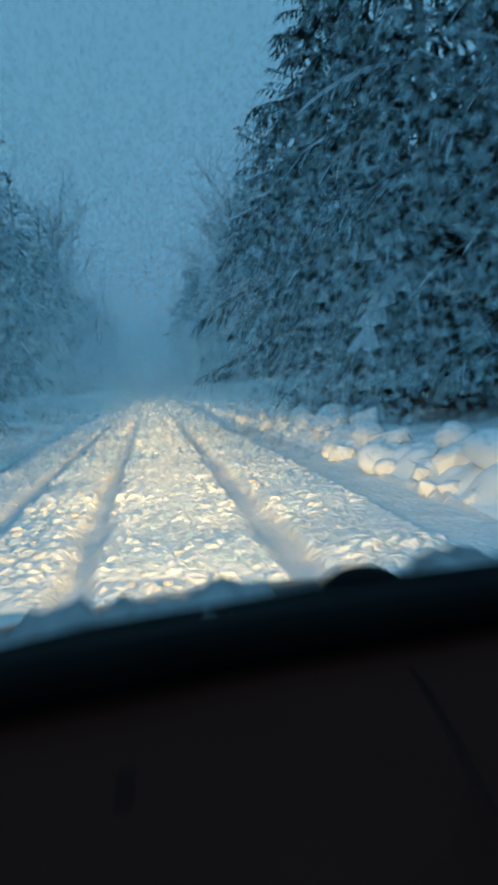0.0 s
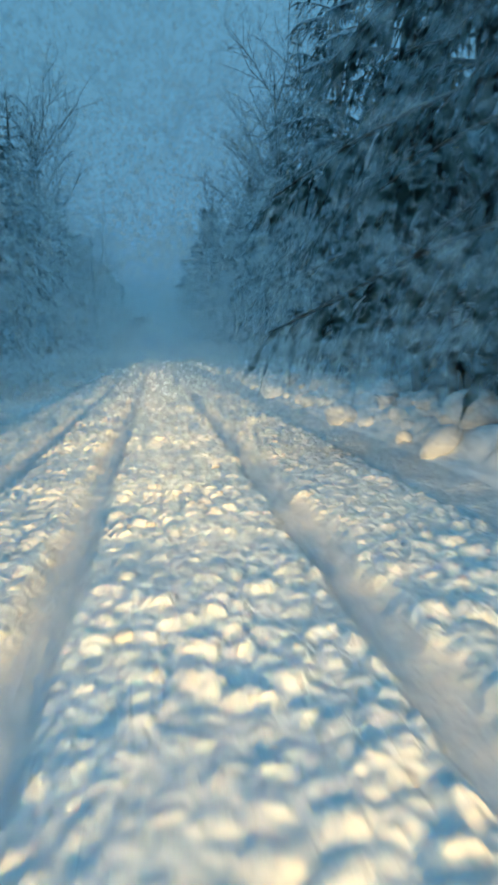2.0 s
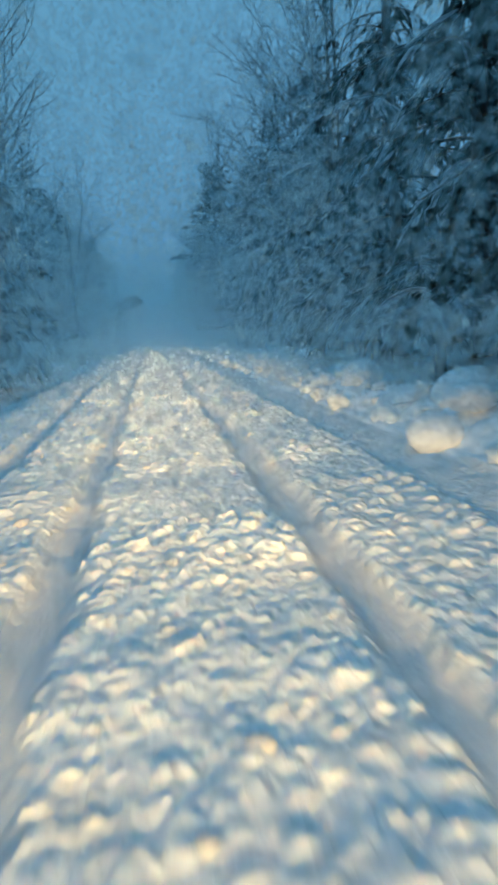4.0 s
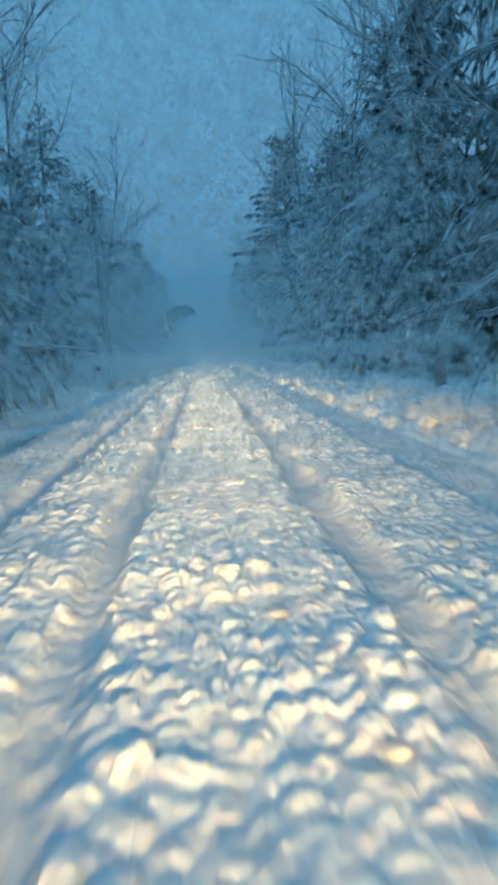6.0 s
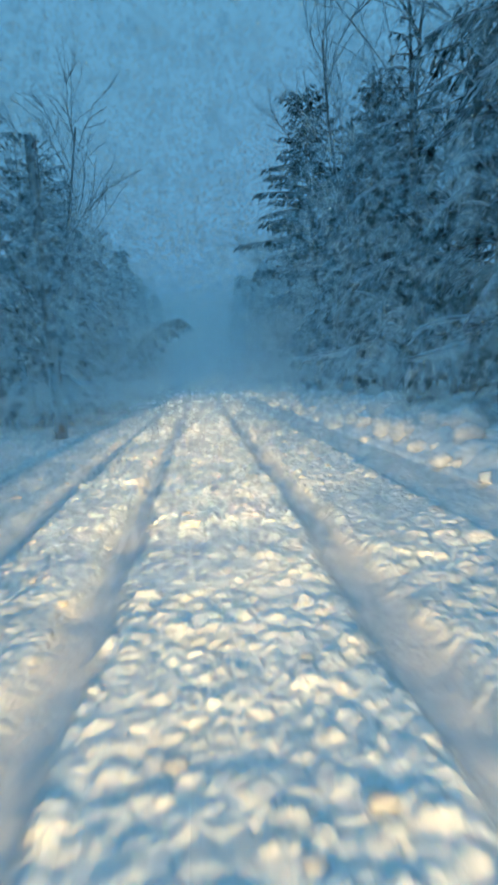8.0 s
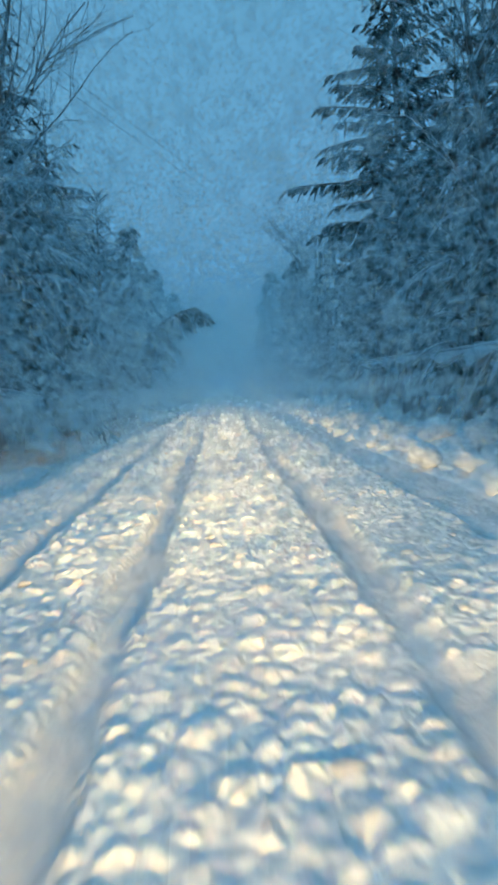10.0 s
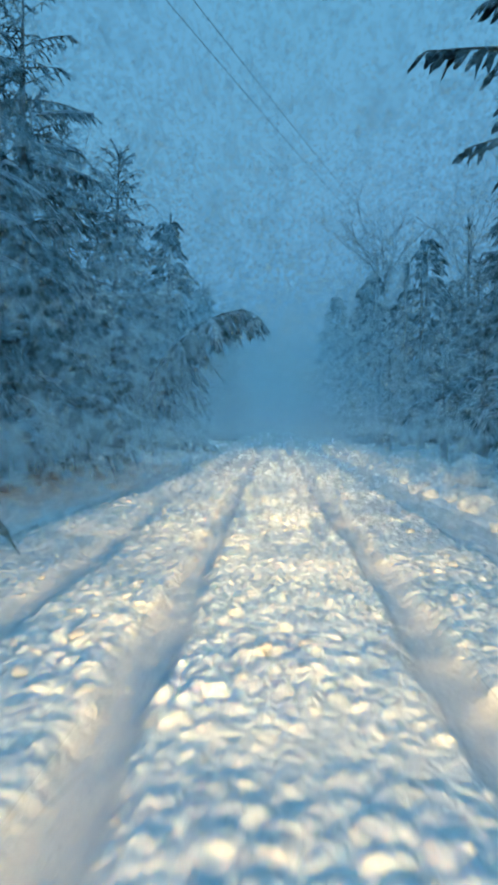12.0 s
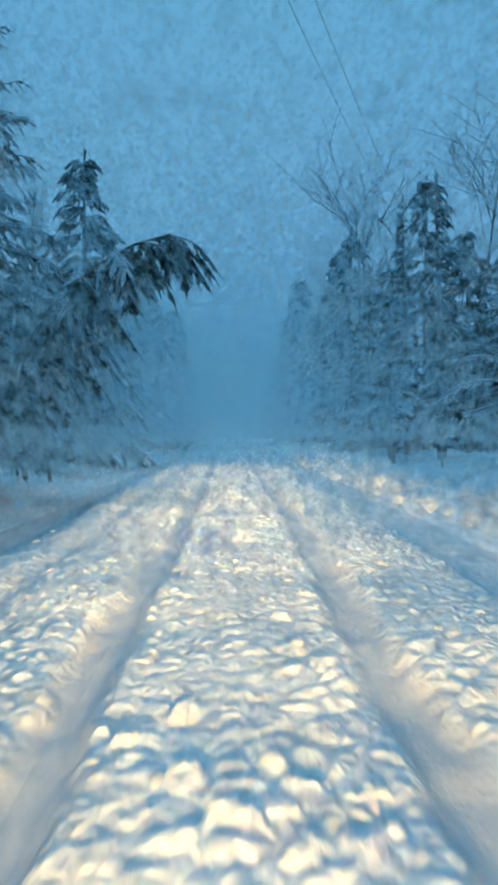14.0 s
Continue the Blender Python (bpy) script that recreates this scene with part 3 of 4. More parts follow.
# the trees that stand out, one by one: kind, x, y, turn, size
for row in (
    ("big", 5.5, 21.0, 20, 1.0), ("big2", 5.8, 16.2, 140, 1.05), ("big2", 6.2, 26.2, 250, 1.1), ("big", 6.7, 31.0, 75, 0.95), ("big2", 6.2, 36.0, 10, 1.0), ("mid", 6.6, 12.0, 60, 1.0), ("big2", 8.3, 23.5, 0, 1.05), ("big2", 8.4, 18.0, 90, 1.0),
    ("low", 4.3, 18.6, 0, 0.9), ("low2", 4.1, 22.8, 120, 1.0), ("low", 4.5, 25.3, 200, 0.9), ("low2", 4.2, 30.2, 30, 1.0), ("low", 4.7, 34.5, 80, 1.0),
    ("mid", 6.0, 40.0, 0, 1.15), ("bare", 5.8, 43.0, 0, 1.1), ("low", 4.6, 42.5, 45, 1.2), ("mid", 6.2, 46.5, 100, 1.05), ("low2", 4.5, 47.0, 160, 1.3), ("bare2", 5.8, 49.0, 90, 1.4), ("mid2", 5.7, 51.5, 220, 1.15), ("low", 4.6, 54.0, 280, 1.2), ("bare", 6.2, 54.3, 180, 1.15),
    ("full", 6.2, 57.0, 320, 1.0), ("bare2", 5.9, 60.0, 20, 1.45), ("mid2", 5.6, 61.5, 20, 1.15), ("low2", 4.5, 60.5, 10, 1.4), ("bare", 6.5, 63.5, 70, 1.2), ("mid", 6.0, 65.5, 300, 0.95), ("low", 4.5, 66.5, 100, 1.1), ("bare2", 6.4, 68.5, 250, 1.4), ("mid2", 5.9, 69.6, 60, 1.15),
    ("open", 5.1, 73.0, 0, 1.0), ("open", 7.7, 71.2, 140, 0.95), ("big2", 7.2, 74.5, 30, 0.82), ("mid2", 6.6, 77.6, 200, 0.85), ("low", 4.7, 71.0, 150, 1.1), ("low", 4.8, 75.5, 10, 1.2), ("full", 6.0, 80.5, 110, 0.66), ("low2", 4.7, 79.0, 10, 1.3), ("mid", 7.0, 84.0, 210, 0.75), ("low", 4.9, 83.5, 60, 1.2), ("full", 6.6, 86.5, 330, 0.6),
    ("thin", 5.6, 90.0, 0, 0.85), ("thin", 6.8, 88.0, 60, 0.9), ("thin", 5.7, 94.0, 0, 0.93), ("bare2", 5.2, 97.5, 40, 1.0), ("low", 4.7, 92.0, 20, 1.2), ("bare", 7.0, 91.0, 120, 0.8), ("bare", 5.2, 101.0, 200, 1.05), ("thin", 4.9, 96.0, 90, 0.75), ("bare2", 5.6, 104.0, 90, 1.25),
    ("mid", -5.8, 15.0, 30, 1.0), ("mid", -5.7, 21.0, 130, 1.05), ("bare2", -6.0, 25.0, 10, 0.85), ("full", -5.7, 29.0, 230, 1.05), ("bare", -6.2, 33.0, 300, 0.85), ("mid", -5.6, 37.0, 80, 1.1), ("mid2", -5.3, 41.5, 20, 1.1),
    ("mid", -5.8, 45.0, 190, 1.15), ("low", -4.9, 50.0, 60, 1.6), ("bare", -5.4, 52.6, 20, 1.2), ("bare2", -6.0, 47.8, 100, 1.4), ("mid", -6.8, 56.6, 110, 1.1), ("low", -4.8, 54.6, 0, 1.1), ("bare", -6.7, 59.5, 200, 1.15), ("big2", -6.3, 64.8, 260, 0.85), ("low2", -4.9, 67.8, 300, 1.2), ("bare2", -5.2, 66.5, 30, 1.15), 
    ("big", -6.4, 71.8, 45, 0.72), ("big", -5.6, 77.8, 160, 0.72), ("big2", -5.2, 69.6, 200, 0.75), ("full", -6.0, 74.2, 90, 1.0), ("full", -5.9, 79.4, 200, 0.82), ("low", -4.9, 75.0, 220, 1.1), ("full", -5.5, 86.0, 310, 0.95), ("low", -4.8, 82.5, 15, 1.2), ("big2", -5.9, 81.4, 275, 0.66), ("mid2", -5.9, 92.0, 95, 0.95), ("bare2", -4.6, 89.0, 150, 0.8),
):
    plant(*row)

# the forest behind and ahead
rng = random.Random(77)
for side in (-1, 1):
    y = 4.0
    while y < 100:
        plant(rng.choice(("far", "far2", "far", "far2", "bare")), side * rng.uniform(8.2, 10.5), y, rng.uniform(0, 360), rng.uniform(0.8, 1.1))
        y += rng.uniform(3.4, 5.0)
    y = 97.0
    while y < 165:
        plant(rng.choice(("far", "far2", "far2", "bare2")), side * rng.uniform(5.2, 7.5), y, rng.uniform(0, 360), rng.uniform(0.75, 1.05))
        y += rng.uniform(2.2, 3.6)
    for _ in range(16):
        yy = rng.uniform(8, 95)
        plant("scrub", side * rng.uniform(4.6, 5.6), yy, rng.uniform(0, 360), rng.uniform(0.6, 1.0))


def far_woods():
    """Plain tiered conifers that fill the forest out of sight of the road."""
    r = random.Random(99)
    wood = Soup()
    for _ in range(330):
        x, y = r.choice((-1, 1)) * r.uniform(11.5, 48), r.uniform(-45, 185)
        if y < 2:
            x = r.choice((-1, 1)) * r.uniform(6, 45)
        tall, wide, z = r.uniform(8, 14), r.uniform(1.8, 2.8), 0.3
        base = np.array([x, y, ground_z(x, y)])
        wood.tube([base + (0, 0, -0.3), base + (0, 0, tall * 0.6)], [0.18, 0.08], 5)
        while z < tall - 0.3:
            rad = wide * (1 - z / tall) ** 0.8
            rim = [base + np.array([math.cos(a) * q, math.sin(a) * q, z - 0.3 * q]) for a, q in ((2 * math.pi * k / 9 + r.uniform(-0.2, 0.2), rad * r.uniform(0.55, 1.1)) for k in range(9))]
            top = base + np.array([0, 0, z + 0.9])
            wood.add([top] + rim, [(0, k + 1, (k + 1) % 9 + 1) for k in range(9)])
            z += r.uniform(0.7, 1.1)
    ob = new("far_woods", wood.mesh("far_woods", NEEDLES))
    tagged(ob, "dense conifer forest standing back from the road", "forest", kind="stuff")


far_woods()


def bent_pine(x, y):
    """A pine bowed over the road by its snow."""
    r = random.Random(5)
    limbs, needles, snow, stem = Soup(), Soup(), Soup(), Soup()
    s = np.linspace(0, 1, 10)
    pts = np.stack([3.8 * s ** 1.5, -1.2 * s, 7.2 * s - 2.5 * s ** 2.6], 1)
    stem.tube(pts, 0.085 * (1 - s) + 0.014, 6)
    for k in range(64):
        u = 0.3 + 0.7 * k / 63
        p = np.array([np.interp(u, s, pts[:, c]) for c in range(3)])
        fan_bough((limbs, needles, snow), p, r.uniform(-1.4, 1.4), r.uniform(0.6, 1.35) * (1.2 - 0.45 * u), 0.1, 0.5, r, 0.20, 0.45, 1.45)
    tree = thing("bent_pine", "slim pine bowed over the road under snow", "tree")
    part("trunk", stem.mesh("trunk", BARK, True), tree)
    tagged(part("crown_wood", limbs.mesh("crown_wood", BARK), tree), kind="stuff")
    tagged(part("crown", needles.mesh("crown", NEEDLES), tree, "dark green needle tufts"), kind="stuff")
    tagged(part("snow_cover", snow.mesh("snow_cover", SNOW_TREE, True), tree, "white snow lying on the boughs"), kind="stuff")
    tree.matrix_basis = pose(x, y, ground_z(x, y) - 0.05)
    return tree


bent_pine(-4.9, 84.8)


# ---- snow chunks of the ploughed berm and loose clods ----
def chunk_mesh(seed, rounds, flat, mat):
    bm = bmesh.new()
    bmesh.ops.create_icosphere(bm, subdivisions=rounds, radius=0.5)
    off = Vector((seed * 7.3, seed * 3.1, seed))
    for v in bm.verts:
        n = noise.noise(v.co * 1.7 + off) * 0.30 + noise.noise(v.co * 4.5 + off) * 0.10
        v.co *= 1 + n
        v.co.z = v.co.z * flat
    return from_bm("snow_chunk", bm, mat)


def slab_mesh(seed, mat):
    """A broken slab of packed snow with worn edges."""
    r = random.Random(seed)
    bm = bmesh.new()
    for _ in range(24):
        a, h = r.uniform(0, 2 * math.pi), r.choice((-1, 1))
        q = r.uniform(0.62, 1.0)
        bm.verts.new((0.5 * q * math.cos(a), 0.42 * q * math.sin(a), h * 0.26 * r.uniform(0.6, 1.1)))
    hull = bmesh.ops.convex_hull(bm, input=bm.verts[:])
    loose = [v for v in bm.verts if not v.link_faces]
    bmesh.ops.delete(bm, geom=loose, context="VERTS")
    bmesh.ops.bevel(bm, geom=bm.edges[:], offset=0.035, segments=2, affect="EDGES", profile=0.6)
    bmesh.ops.triangulate(bm, faces=bm.faces[:])
    off = Vector((seed * 3.7, seed * 1.3, seed * 0.7))
    for v in bm.verts:
        v.co += v.co.normalized() * 0.11 * noise.noise(v.co * 5 + off)
    return from_bm("snow_chunk", bm, mat)


CHUNKS = [slab_mesh(k, SNOW) for k in range(5)] + [chunk_mesh(k, 3, 0.62 + 0.08 * (k % 4), SNOW) for k in range(3)]
rng = random.Random(31)
spots = [(3.12, 42.4, 0.86, 5), (3.6, 43.4, 0.5, 6), (2.92, 42.9, 0.36, 7), (3.15, 40.0, 0.8, 7), (2.98, 38.4, 0.7, 6), (2.95, 67.6, 0.6, 0), (3.25, 64.4, 0.66, 5), (3.5, 63.2, 0.5, 6), (2.98, 16.2, 0.75, 0), (3.05, 14.9, 0.7, 1), (3.0, 18.9, 0.5, 2), (3.35, 13.6, 0.55, 3), (3.2, 11.6, 0.5, 4), (3.4, 10.2, 0.46, 6)]
marked = list(spots)
y = 7.0
while y < 104:
    for row in range(2):
        x = float(berm_foot(np.array([y]))[0]) + 0.05 + row * 0.42 + rng.uniform(-0.12, 0.25)
        keep_clear = min((sx - x) ** 2 + (sy - y) ** 2 for sx, sy, _, _ in marked) < 0.36
        if not keep_clear:
            spots.append((x, y + rng.uniform(-0.3, 0.3), rng.choice((0.26, 0.34, 0.42, 0.52, 0.62, 0.74)) * (1.0 if row else 0.8), rng.choice((0, 1, 2, 3, 4, 5, 6, 7, 5, 6))))
    y += rng.uniform(0.45, 0.85)
for x, y, s, k in spots:
    ob = tagged(new("snow_chunk", CHUNKS[k]), "broken chunk of ploughed snow on the berm", "snow chunk", "ploughed snow chunks")
    ob.matrix_basis = pose(x, y, ground_z(x, y) + s * (0.22 if k > 4 else 0.10), rng.uniform(-25, 25), rng.uniform(-25, 25), rng.uniform(0, 360)) @ Matrix.Scale(s, 4)

CLODS = [chunk_mesh(20 + k, 2, 0.5, SNOW_ROAD) for k in range(4)]
for k in range(300):
    y = rng.uniform(6, 84)
    lane = rng.choice((0.0, 0.0, -1.3, -1.3, 1.35, 1.35, -2.3))
    x = lane + rng.uniform(-0.42, 0.42)
    s = rng.uniform(0.05, 0.11) * (1.3 if rng.random() < 0.15 else 1)
    part("snow_clod", rng.choice(CLODS), road, "", pose(x, y, ground_z(x, y) - s * 0.02, rng.uniform(0, 25), 0, rng.uniform(0, 360)) @ Matrix.Scale(s, 4))



# ---- utility poles and wires ----
def utility_pole(x, y, tall, lean):
    pole = thing("utility_pole", "weathered wooden utility pole leaning beside the road", "utility pole", "utility poles")
    st = Soup()
    zs = np.linspace(-0.4, tall, 6)
    st.tube(np.stack([zs * 0, zs * 0, zs], 1), np.linspace(0.17, 0.12, 6), 12)
    part("shaft", st.mesh("shaft", POLE_WOOD, True), pole)
    for dx in (-0.22, 0.22):
        i = Soup()
        h = tall - 0.30
        i.tube([(dx * 0.3, -0.03, h - 0.06), (dx, -0.10, h), (dx, -0.10, h + 0.05), (dx, -0.10, h + 0.08), (dx, -0.10, h + 0.16)], [0.014, 0.014, 0.03, 0.045, 0.025], 8)
        part("insulator", i.mesh("insulator", STEEL, True), pole, "small dull insulator")
    pole.matrix_basis = pose(x, y, ground_z(x, y), 0, lean, -14)
    return pole.matrix_basis.copy()


utility_pole(-3.85, 62.3, 7.8, -0.5)
pole_a = utility_pole(-6.5, 61.6, 8.6, -0.5)
pole_b = utility_pole(6.3, 98.0, 8.9, 1.0)
for dx in (-0.22, 0.22):
    a, b = pole_a @ Vector((dx, -0.10, 8.42)), pole_b @ Vector((dx, -0.10, 8.72))
    w = Soup()
    pts = [np.array(a.lerp(b, k / 24)) + np.array([0, 0, -0.45 * 4 * (k / 24) * (1 - k / 24)]) for k in range(25)]
    w.tube(pts, [0.006] * 25, 5)
    tagged(new("power_line", w.mesh("power_line", WIRE, True)), "thin black overhead cable crossing above the road", "cable", "overhead cables")


# ---- the car whose windscreen the view starts behind ----
def loft(name, loop, xs, mat, bulge=lambda x: 0.0, rise=lambda x: 0.0, smooth=True):
    """A closed outline in y and z carried along x, capped at both ends."""
    bm = bmesh.new()
    rings = [[bm.verts.new((x, y + bulge(x), z + rise(x))) for y, z in loop] for x in xs]
    n = len(loop)
    for a, b in zip(rings, rings[1:]):
        for k in range(n):
            bm.faces.new((a[k], a[(k + 1) % n], b[(k + 1) % n], b[k]))
    bm.faces.new(rings[0][::-1])
    bm.faces.new(rings[-1])
    bmesh.ops.recalc_face_normals(bm, faces=bm.faces[:])
    return from_bm(name, bm, mat, smooth)


def lathe(name, outline, mat, turns=28):
    """An outline of (radius, x) turned about the x axis."""
    s = Soup()
    v, f = [], []
    n = len(outline)
    for k in range(turns):
        a = 2 * math.pi * k / turns
        v += [(x, r * math.cos(a), r * math.sin(a)) for r, x in outline]
    for k in range(turns):
        for j in range(n - 1):
            p, q = k * n + j, ((k + 1) % turns) * n + j
            f += [(p, q, q + 1), (p, q + 1, p + 1)]
    s.add(v, f)
    return s.mesh(name, mat, True)


def cowl_snow(name, x0, x1, y0, y1, z0, tall, seed):
    """A ragged heap of snow lying along the foot of the windscreen."""
    xs, vs = np.linspace(x0, x1, 90), np.linspace(0, 1, 18)
    x, v = np.meshgrid(xs, vs)
    y = y0 + (y1 - y0) * v + 0.02 * swell(x, v, 0.07, seed) - 0.15 * (x - 0.35) ** 2
    end = np.clip(np.minimum(x - x0, x1 - x) / 0.05, 0, 1) ** 0.5
    top = tall * (0.80 + 0.20 * swell(x, v * 0.2, 0.09, seed + 1) + 0.20 * swell(x, v * 0.1, 0.028, seed + 2))
    z = z0 - 0.13 * v + end * np.sin(math.pi * np.clip(v * 0.9 + 0.05, 0, 1)) ** 0.6 * top + 0.006 * swell(x, v * 0.4, 0.02, seed + 3)
    nx, ny = len(xs), len(vs)
    i, j = np.meshgrid(np.arange(nx - 1), np.arange(ny - 1))
    a = (j * nx + i).ravel()
    f = np.stack([a, a + 1, a + nx + 1, a + nx], 1)
    base = np.stack([x, y, z * 0 + z0 - 0.13 * v - 0.02], -1).reshape(-1, 3)
    up = np.stack([x, y, z], -1).reshape(-1, 3)
    m = len(up)
    rim = []
    edge = [k for k in range(nx)] + [k * nx + nx - 1 for k in range(1, ny)] + [(ny - 1) * nx + k for k in range(nx - 2, -1, -1)] + [k * nx for k in range(ny - 2, 0, -1)]
    for p, q in zip(edge, edge[1:] + edge[:1]):
        rim.append((q, p, p + m, q + m))
    return quick_mesh(name, np.concatenate([up, base]), np.concatenate([f, f[:, ::-1] + m, np.array(rim)]), SHADED_SLUSH, True)


def build_car():
    """The car as it stands at the start of the way: bonnet, cowl and dashboard, open above."""
    car = thing("car", "dark car with black dashboard and snow-caked bonnet on the road", "car")
    wide = np.linspace(-0.70, 0.70, 25)
    bow = lambda x: -0.15 * (x - 0.35) ** 2
    dash = part("dashboard", loft("dashboard", [(2.28, 0.62), (2.31, 0.84), (2.38, 0.95), (2.50, 0.985), (2.75, 0.998), (2.975, 1.0), (3.02, 0.98), (3.04, 0.74), (2.5, 0.60)], wide, DASH, bow), car, "near-black grained plastic dashboard")
    part("defroster_lip", loft("defroster_lip", [(2.978, 0.998), (2.984, 1.036), (3.0, 1.050), (3.045, 1.050), (3.06, 1.03), (3.05, 0.985)], wide, BLACK, bow), dash, "black raised strip under the windscreen")
    seam = Soup()
    seam.tube([(0.075, 2.90, 0.9995), (0.062, 2.80, 0.998), (0.045, 2.70, 0.9955), (0.0, 2.63, 0.992), (-0.08, 2.60, 0.990)], [0.0025] * 5, 6)
    part("panel_seam", seam.mesh("panel_seam", BLACK, True), dash)
    dot = Soup()
    dot.tube([(-0.205, 2.775, 0.992), (-0.205, 2.775, 1.003), (-0.205, 2.775, 1.005)], [0.008, 0.008, 0.001], 12)
    part("sensor_button", dot.mesh("sensor_button", BLACK, True), dash, "small black sensor button")
    crown = lambda x: -0.05 * (x / 0.8) ** 2
    part("cowl", loft("cowl", [(3.05, 0.95), (3.07, 1.0), (3.11, 0.995), (3.30, 0.945), (3.34, 0.90), (3.1, 0.88)], wide * 1.1, BLACK, bow), car, "black plastic cowl below the windscreen")
    part("bonnet", loft("bonnet", [(3.32, 0.935), (3.7, 0.865), (4.1, 0.755), (4.3, 0.675), (4.36, 0.61), (4.30, 0.60), (3.36, 0.86)], np.linspace(-0.80, 0.80, 17), PAINT, lambda x: -0.10 * x * x, crown), car, "dark painted bonnet sloping to the front")
    part("cowl_snow", cowl_snow("cowl_snow", -0.72, 0.035, 3.12, 3.48, 0.965, 0.100, 4), car, "slushy snow heaped on the cowl, shade put into its grey")
    part("cowl_snow", cowl_snow("cowl_snow", 0.185, 0.74, 3.16, 3.50, 0.965, 0.105, 14), car, "slushy snow heaped on the cowl, shade put into its grey")
    for x0, x1 in ((-0.62, 0.10), (0.0, 0.66)):
        arm, blade = Soup(), Soup()
        swept = lambda line: [(x, y + bow(x), z) for x, y, z in line]
        arm.tube(swept([(x1 if x0 < -0.1 else x0 + 0.12, 3.20, 1.0), ((x0 + x1) / 2, 3.145, 1.018), (x0 if x0 < -0.1 else x1, 3.12, 1.008)]), [0.010, 0.008, 0.006], 8)
        w = part("wiper", arm.mesh("wiper", BLACK, True), car, "black wiper arm lying on the cowl")
        blade.tube(swept([(x0 + 0.02, 3.105, 1.004), ((x0 + x1) / 2, 3.125, 1.010), (x1 - 0.05, 3.165, 1.004)]), [0.004, 0.007, 0.004], 6)
        part("blade", blade.mesh("blade", BLACK, True), w)
        bm = bmesh.new()
        bmesh.ops.create_uvsphere(bm, u_segments=20, v_segments=12, radius=1, matrix=pose(0.11 if x0 < -0.1 else 0.62, 3.21, 0.985) @ Matrix.Diagonal((0.062, 0.045, 0.040, 1)))
        part("pivot_cap", from_bm("pivot_cap", bm, BLACK), w)
    arch = lambda yc: [(yc + 0.38 * math.cos(t), 0.33 + 0.38 * math.sin(t)) for t in np.linspace(0.0, math.pi, 11)]
    side = [(4.30, 0.60), (4.36, 0.33)] + arch(3.72) + arch(1.10) + [(0.35, 0.33), (0.30, 0.85), (1.0, 0.93), (2.6, 0.94), (3.32, 0.90)]
    for x in (-0.865, 0.815):
        part("side_panel", loft("side_panel", side, [x, x + 0.05], PAINT, smooth=False), car, "dark painted flank with wheel arches")
    part("bumper", loft("bumper", [(4.30, 0.30), (4.46, 0.34), (4.50, 0.48), (4.46, 0.58), (4.34, 0.60)], np.linspace(-0.85, 0.85, 15), PAINT, lambda x: -0.18 * x * x), car)
    part("floor_pan", loft("floor_pan", [(0.35, 0.26), (4.28, 0.26), (4.28, 0.32), (0.35, 0.32)], [-0.81, 0.81], BLACK, smooth=False), car, "black underbody")
    for sx in (-1, 1):
        bm = bmesh.new()
        bmesh.ops.create_uvsphere(bm, u_segments=20, v_segments=12, radius=1, matrix=pose(sx * 0.62, 4.28, 0.635) @ Matrix.Diagonal((0.15, 0.09, 0.055, 1)))
        part("headlight", from_bm("headlight", bm, LENS), car, "clear headlight lens")
        for y in (1.10, 3.72):
            zc = 0.30
            tyre = part("wheel", lathe("wheel", [(0.20, -0.09), (0.29, -0.10), (0.325, -0.07), (0.33, 0.0), (0.325, 0.07), (0.29, 0.10), (0.20, 0.09)], BLACK), car, "black winter tyre", pose(sx * 0.74, y, zc))
            part("rim", lathe("rim", [(0.0, 0.06), (0.06, 0.07), (0.10, 0.04), (0.19, 0.06), (0.205, 0.088), (0.205, -0.088), (0.0, -0.05)], STEEL), tyre, "dull steel rim")
    return car


build_car()

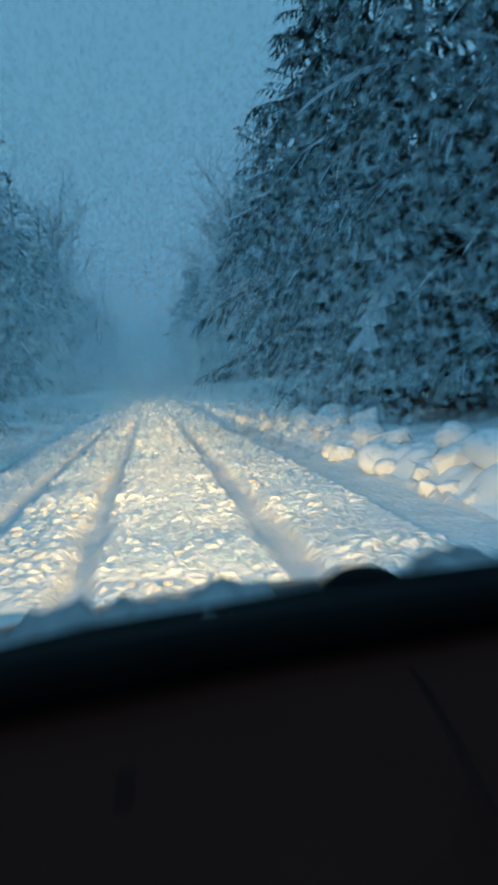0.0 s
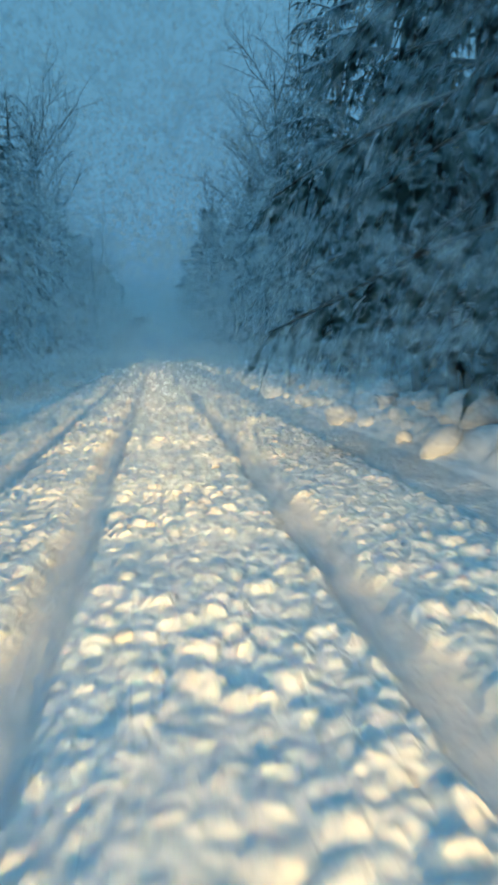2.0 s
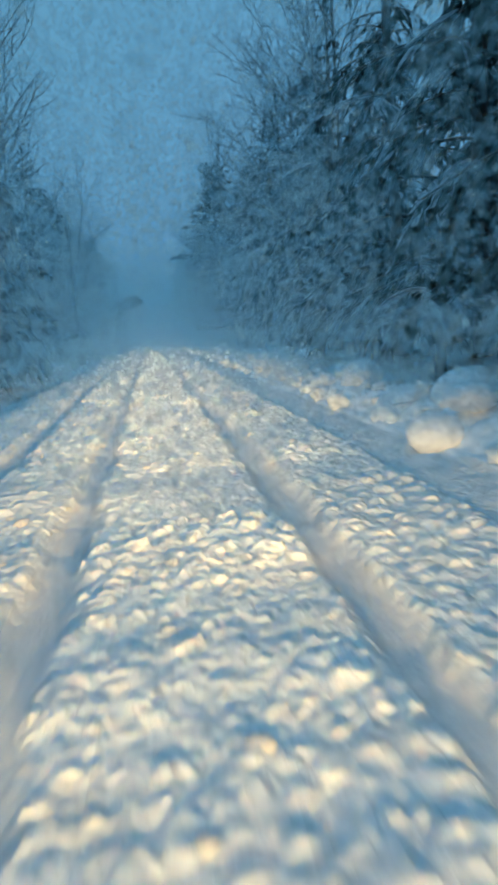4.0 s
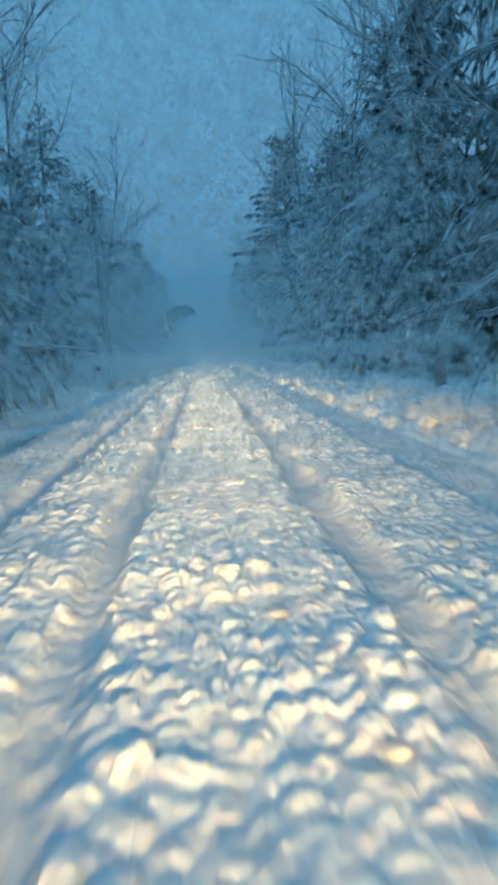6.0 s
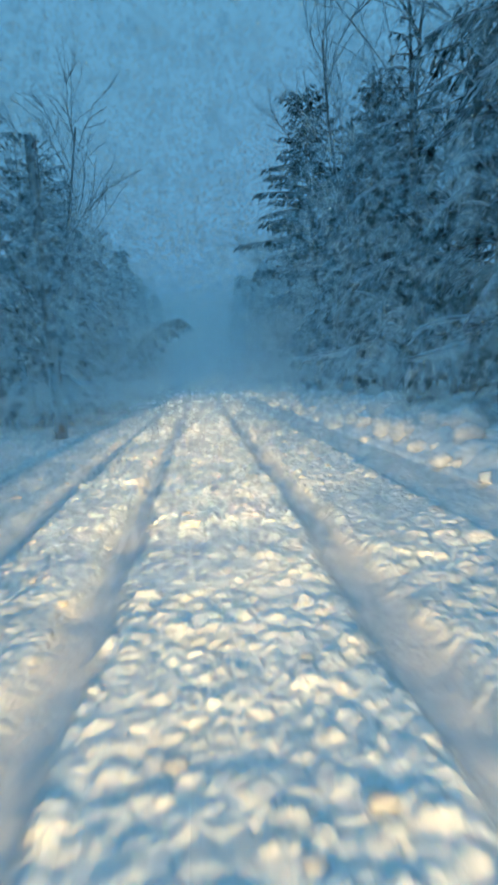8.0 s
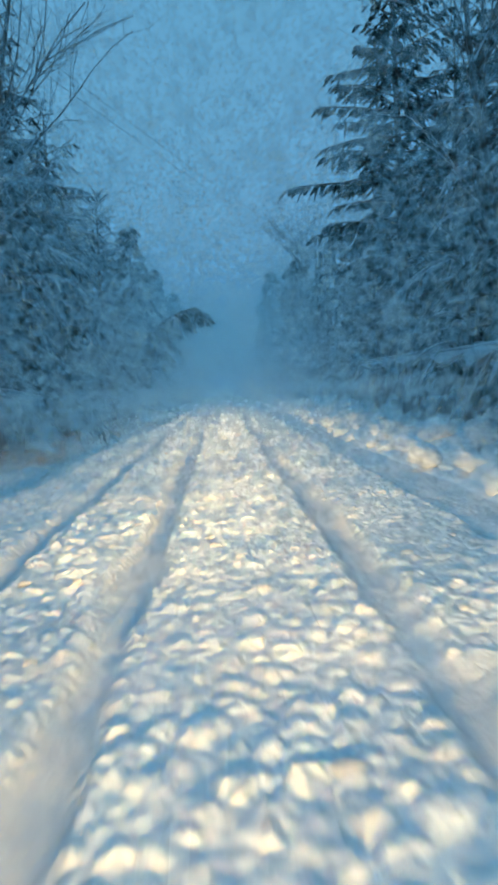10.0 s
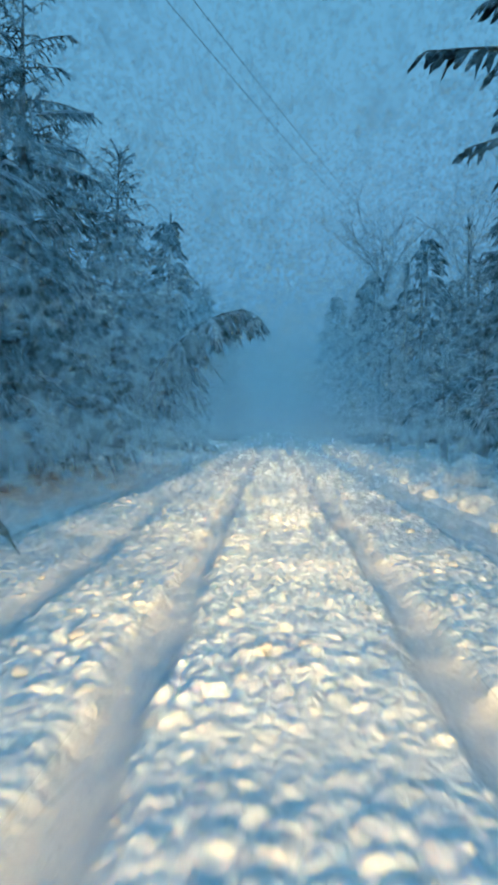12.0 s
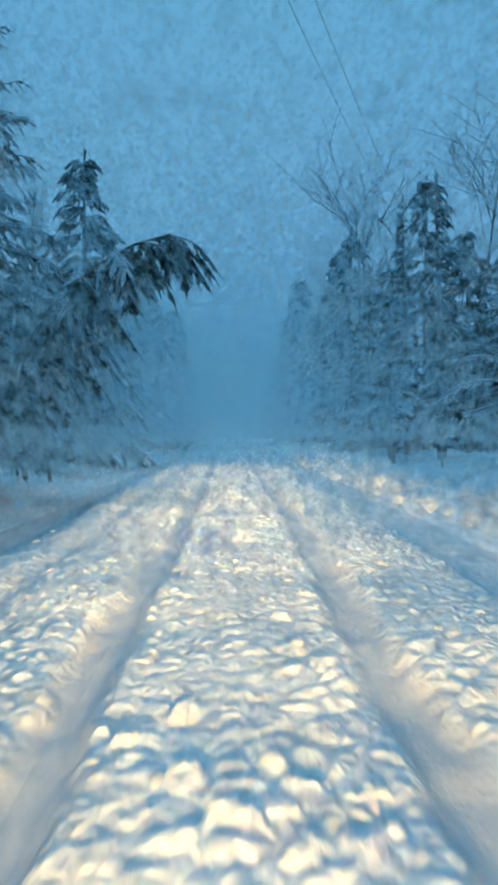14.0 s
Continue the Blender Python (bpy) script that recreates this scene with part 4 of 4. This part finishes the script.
# ---- veils for the haze in the air ----
def snow_haze_veils():
    """Tinted triangles standing in for snow haze, low over the road and between the trees."""
    r = np.random.RandomState(8)
    v = []
    # x, y and z from and to, the height at which it thins out, density, size of a veil
    for x0, x1, y0, y1, z0, z1, top, thick, area in (
        (-4.6, -2.0, 6, 100, 0.80, 9.0, 9.0, 1.6, 0.006), (2.0, 4.6, 6, 100, 1.05, 9.0, 9.0, 1.25, 0.006),
        (-2.0, 2.0, 6, 84, 0.80, 3.0, 6.0, 1.0, 0.0025), (-2.0, 2.0, 6, 84, 0.80, 1.3, 6.0, 1.8, 0.0025), (-2.0, 2.0, 6, 84, 3.0, 8.0, 9.0, 0.5, 0.0025), (-2.0, 2.0, 84, 100, 0.80, 9.0, 9.0, 1.4, 0.012),
        (-4.6, -2.9, 6, 100, 0.35, 0.80, 6.0, 0.4, 0.006), (-7, 7, 100, 190, 0.8, 13, 13, 1.4, 0.06)):
        n = int((x1 - x0) * (y1 - y0) * (z1 - z0) * 2 * HAZE * thick / (THIN * area))
        c = np.stack([r.uniform(x0, x1, n), r.uniform(y0, y1, n), r.uniform(z0, z1, n)], 1)
        c = c[r.uniform(0, 1, len(c)) < np.clip((top - c[:, 2]) / (0.75 * top), 0, 1)]
        c = c[(np.abs(c[:, 0] + 0.13) > 0.30) | (np.abs(c[:, 2] - 1.27) > 0.20) | (c[:, 1] > 78)]
        a = r.normal(size=(len(c), 3))
        a /= np.linalg.norm(a, axis=1, keepdims=True)
        b = np.cross(a, r.normal(size=(len(c), 3)))
        b /= np.linalg.norm(b, axis=1, keepdims=True)
        rad = math.sqrt(area / 1.299) * r.uniform(0.6, 1.3, (len(c), 1))
        v.append(np.stack([c + rad * (a * math.cos(t) + b * math.sin(t)) for t in (0, 2.094, 4.189)], 1).reshape(-1, 3))
    v = np.concatenate(v)
    ob = new("snow_haze_veils", quick_mesh("snow_haze_veils", v, np.arange(len(v)).reshape(-1, 3), HAZE_VEIL))
    tagged(ob, "see-through veils standing in for blue snow haze at dusk", "snowfall", kind="stuff")


snow_haze_veils()
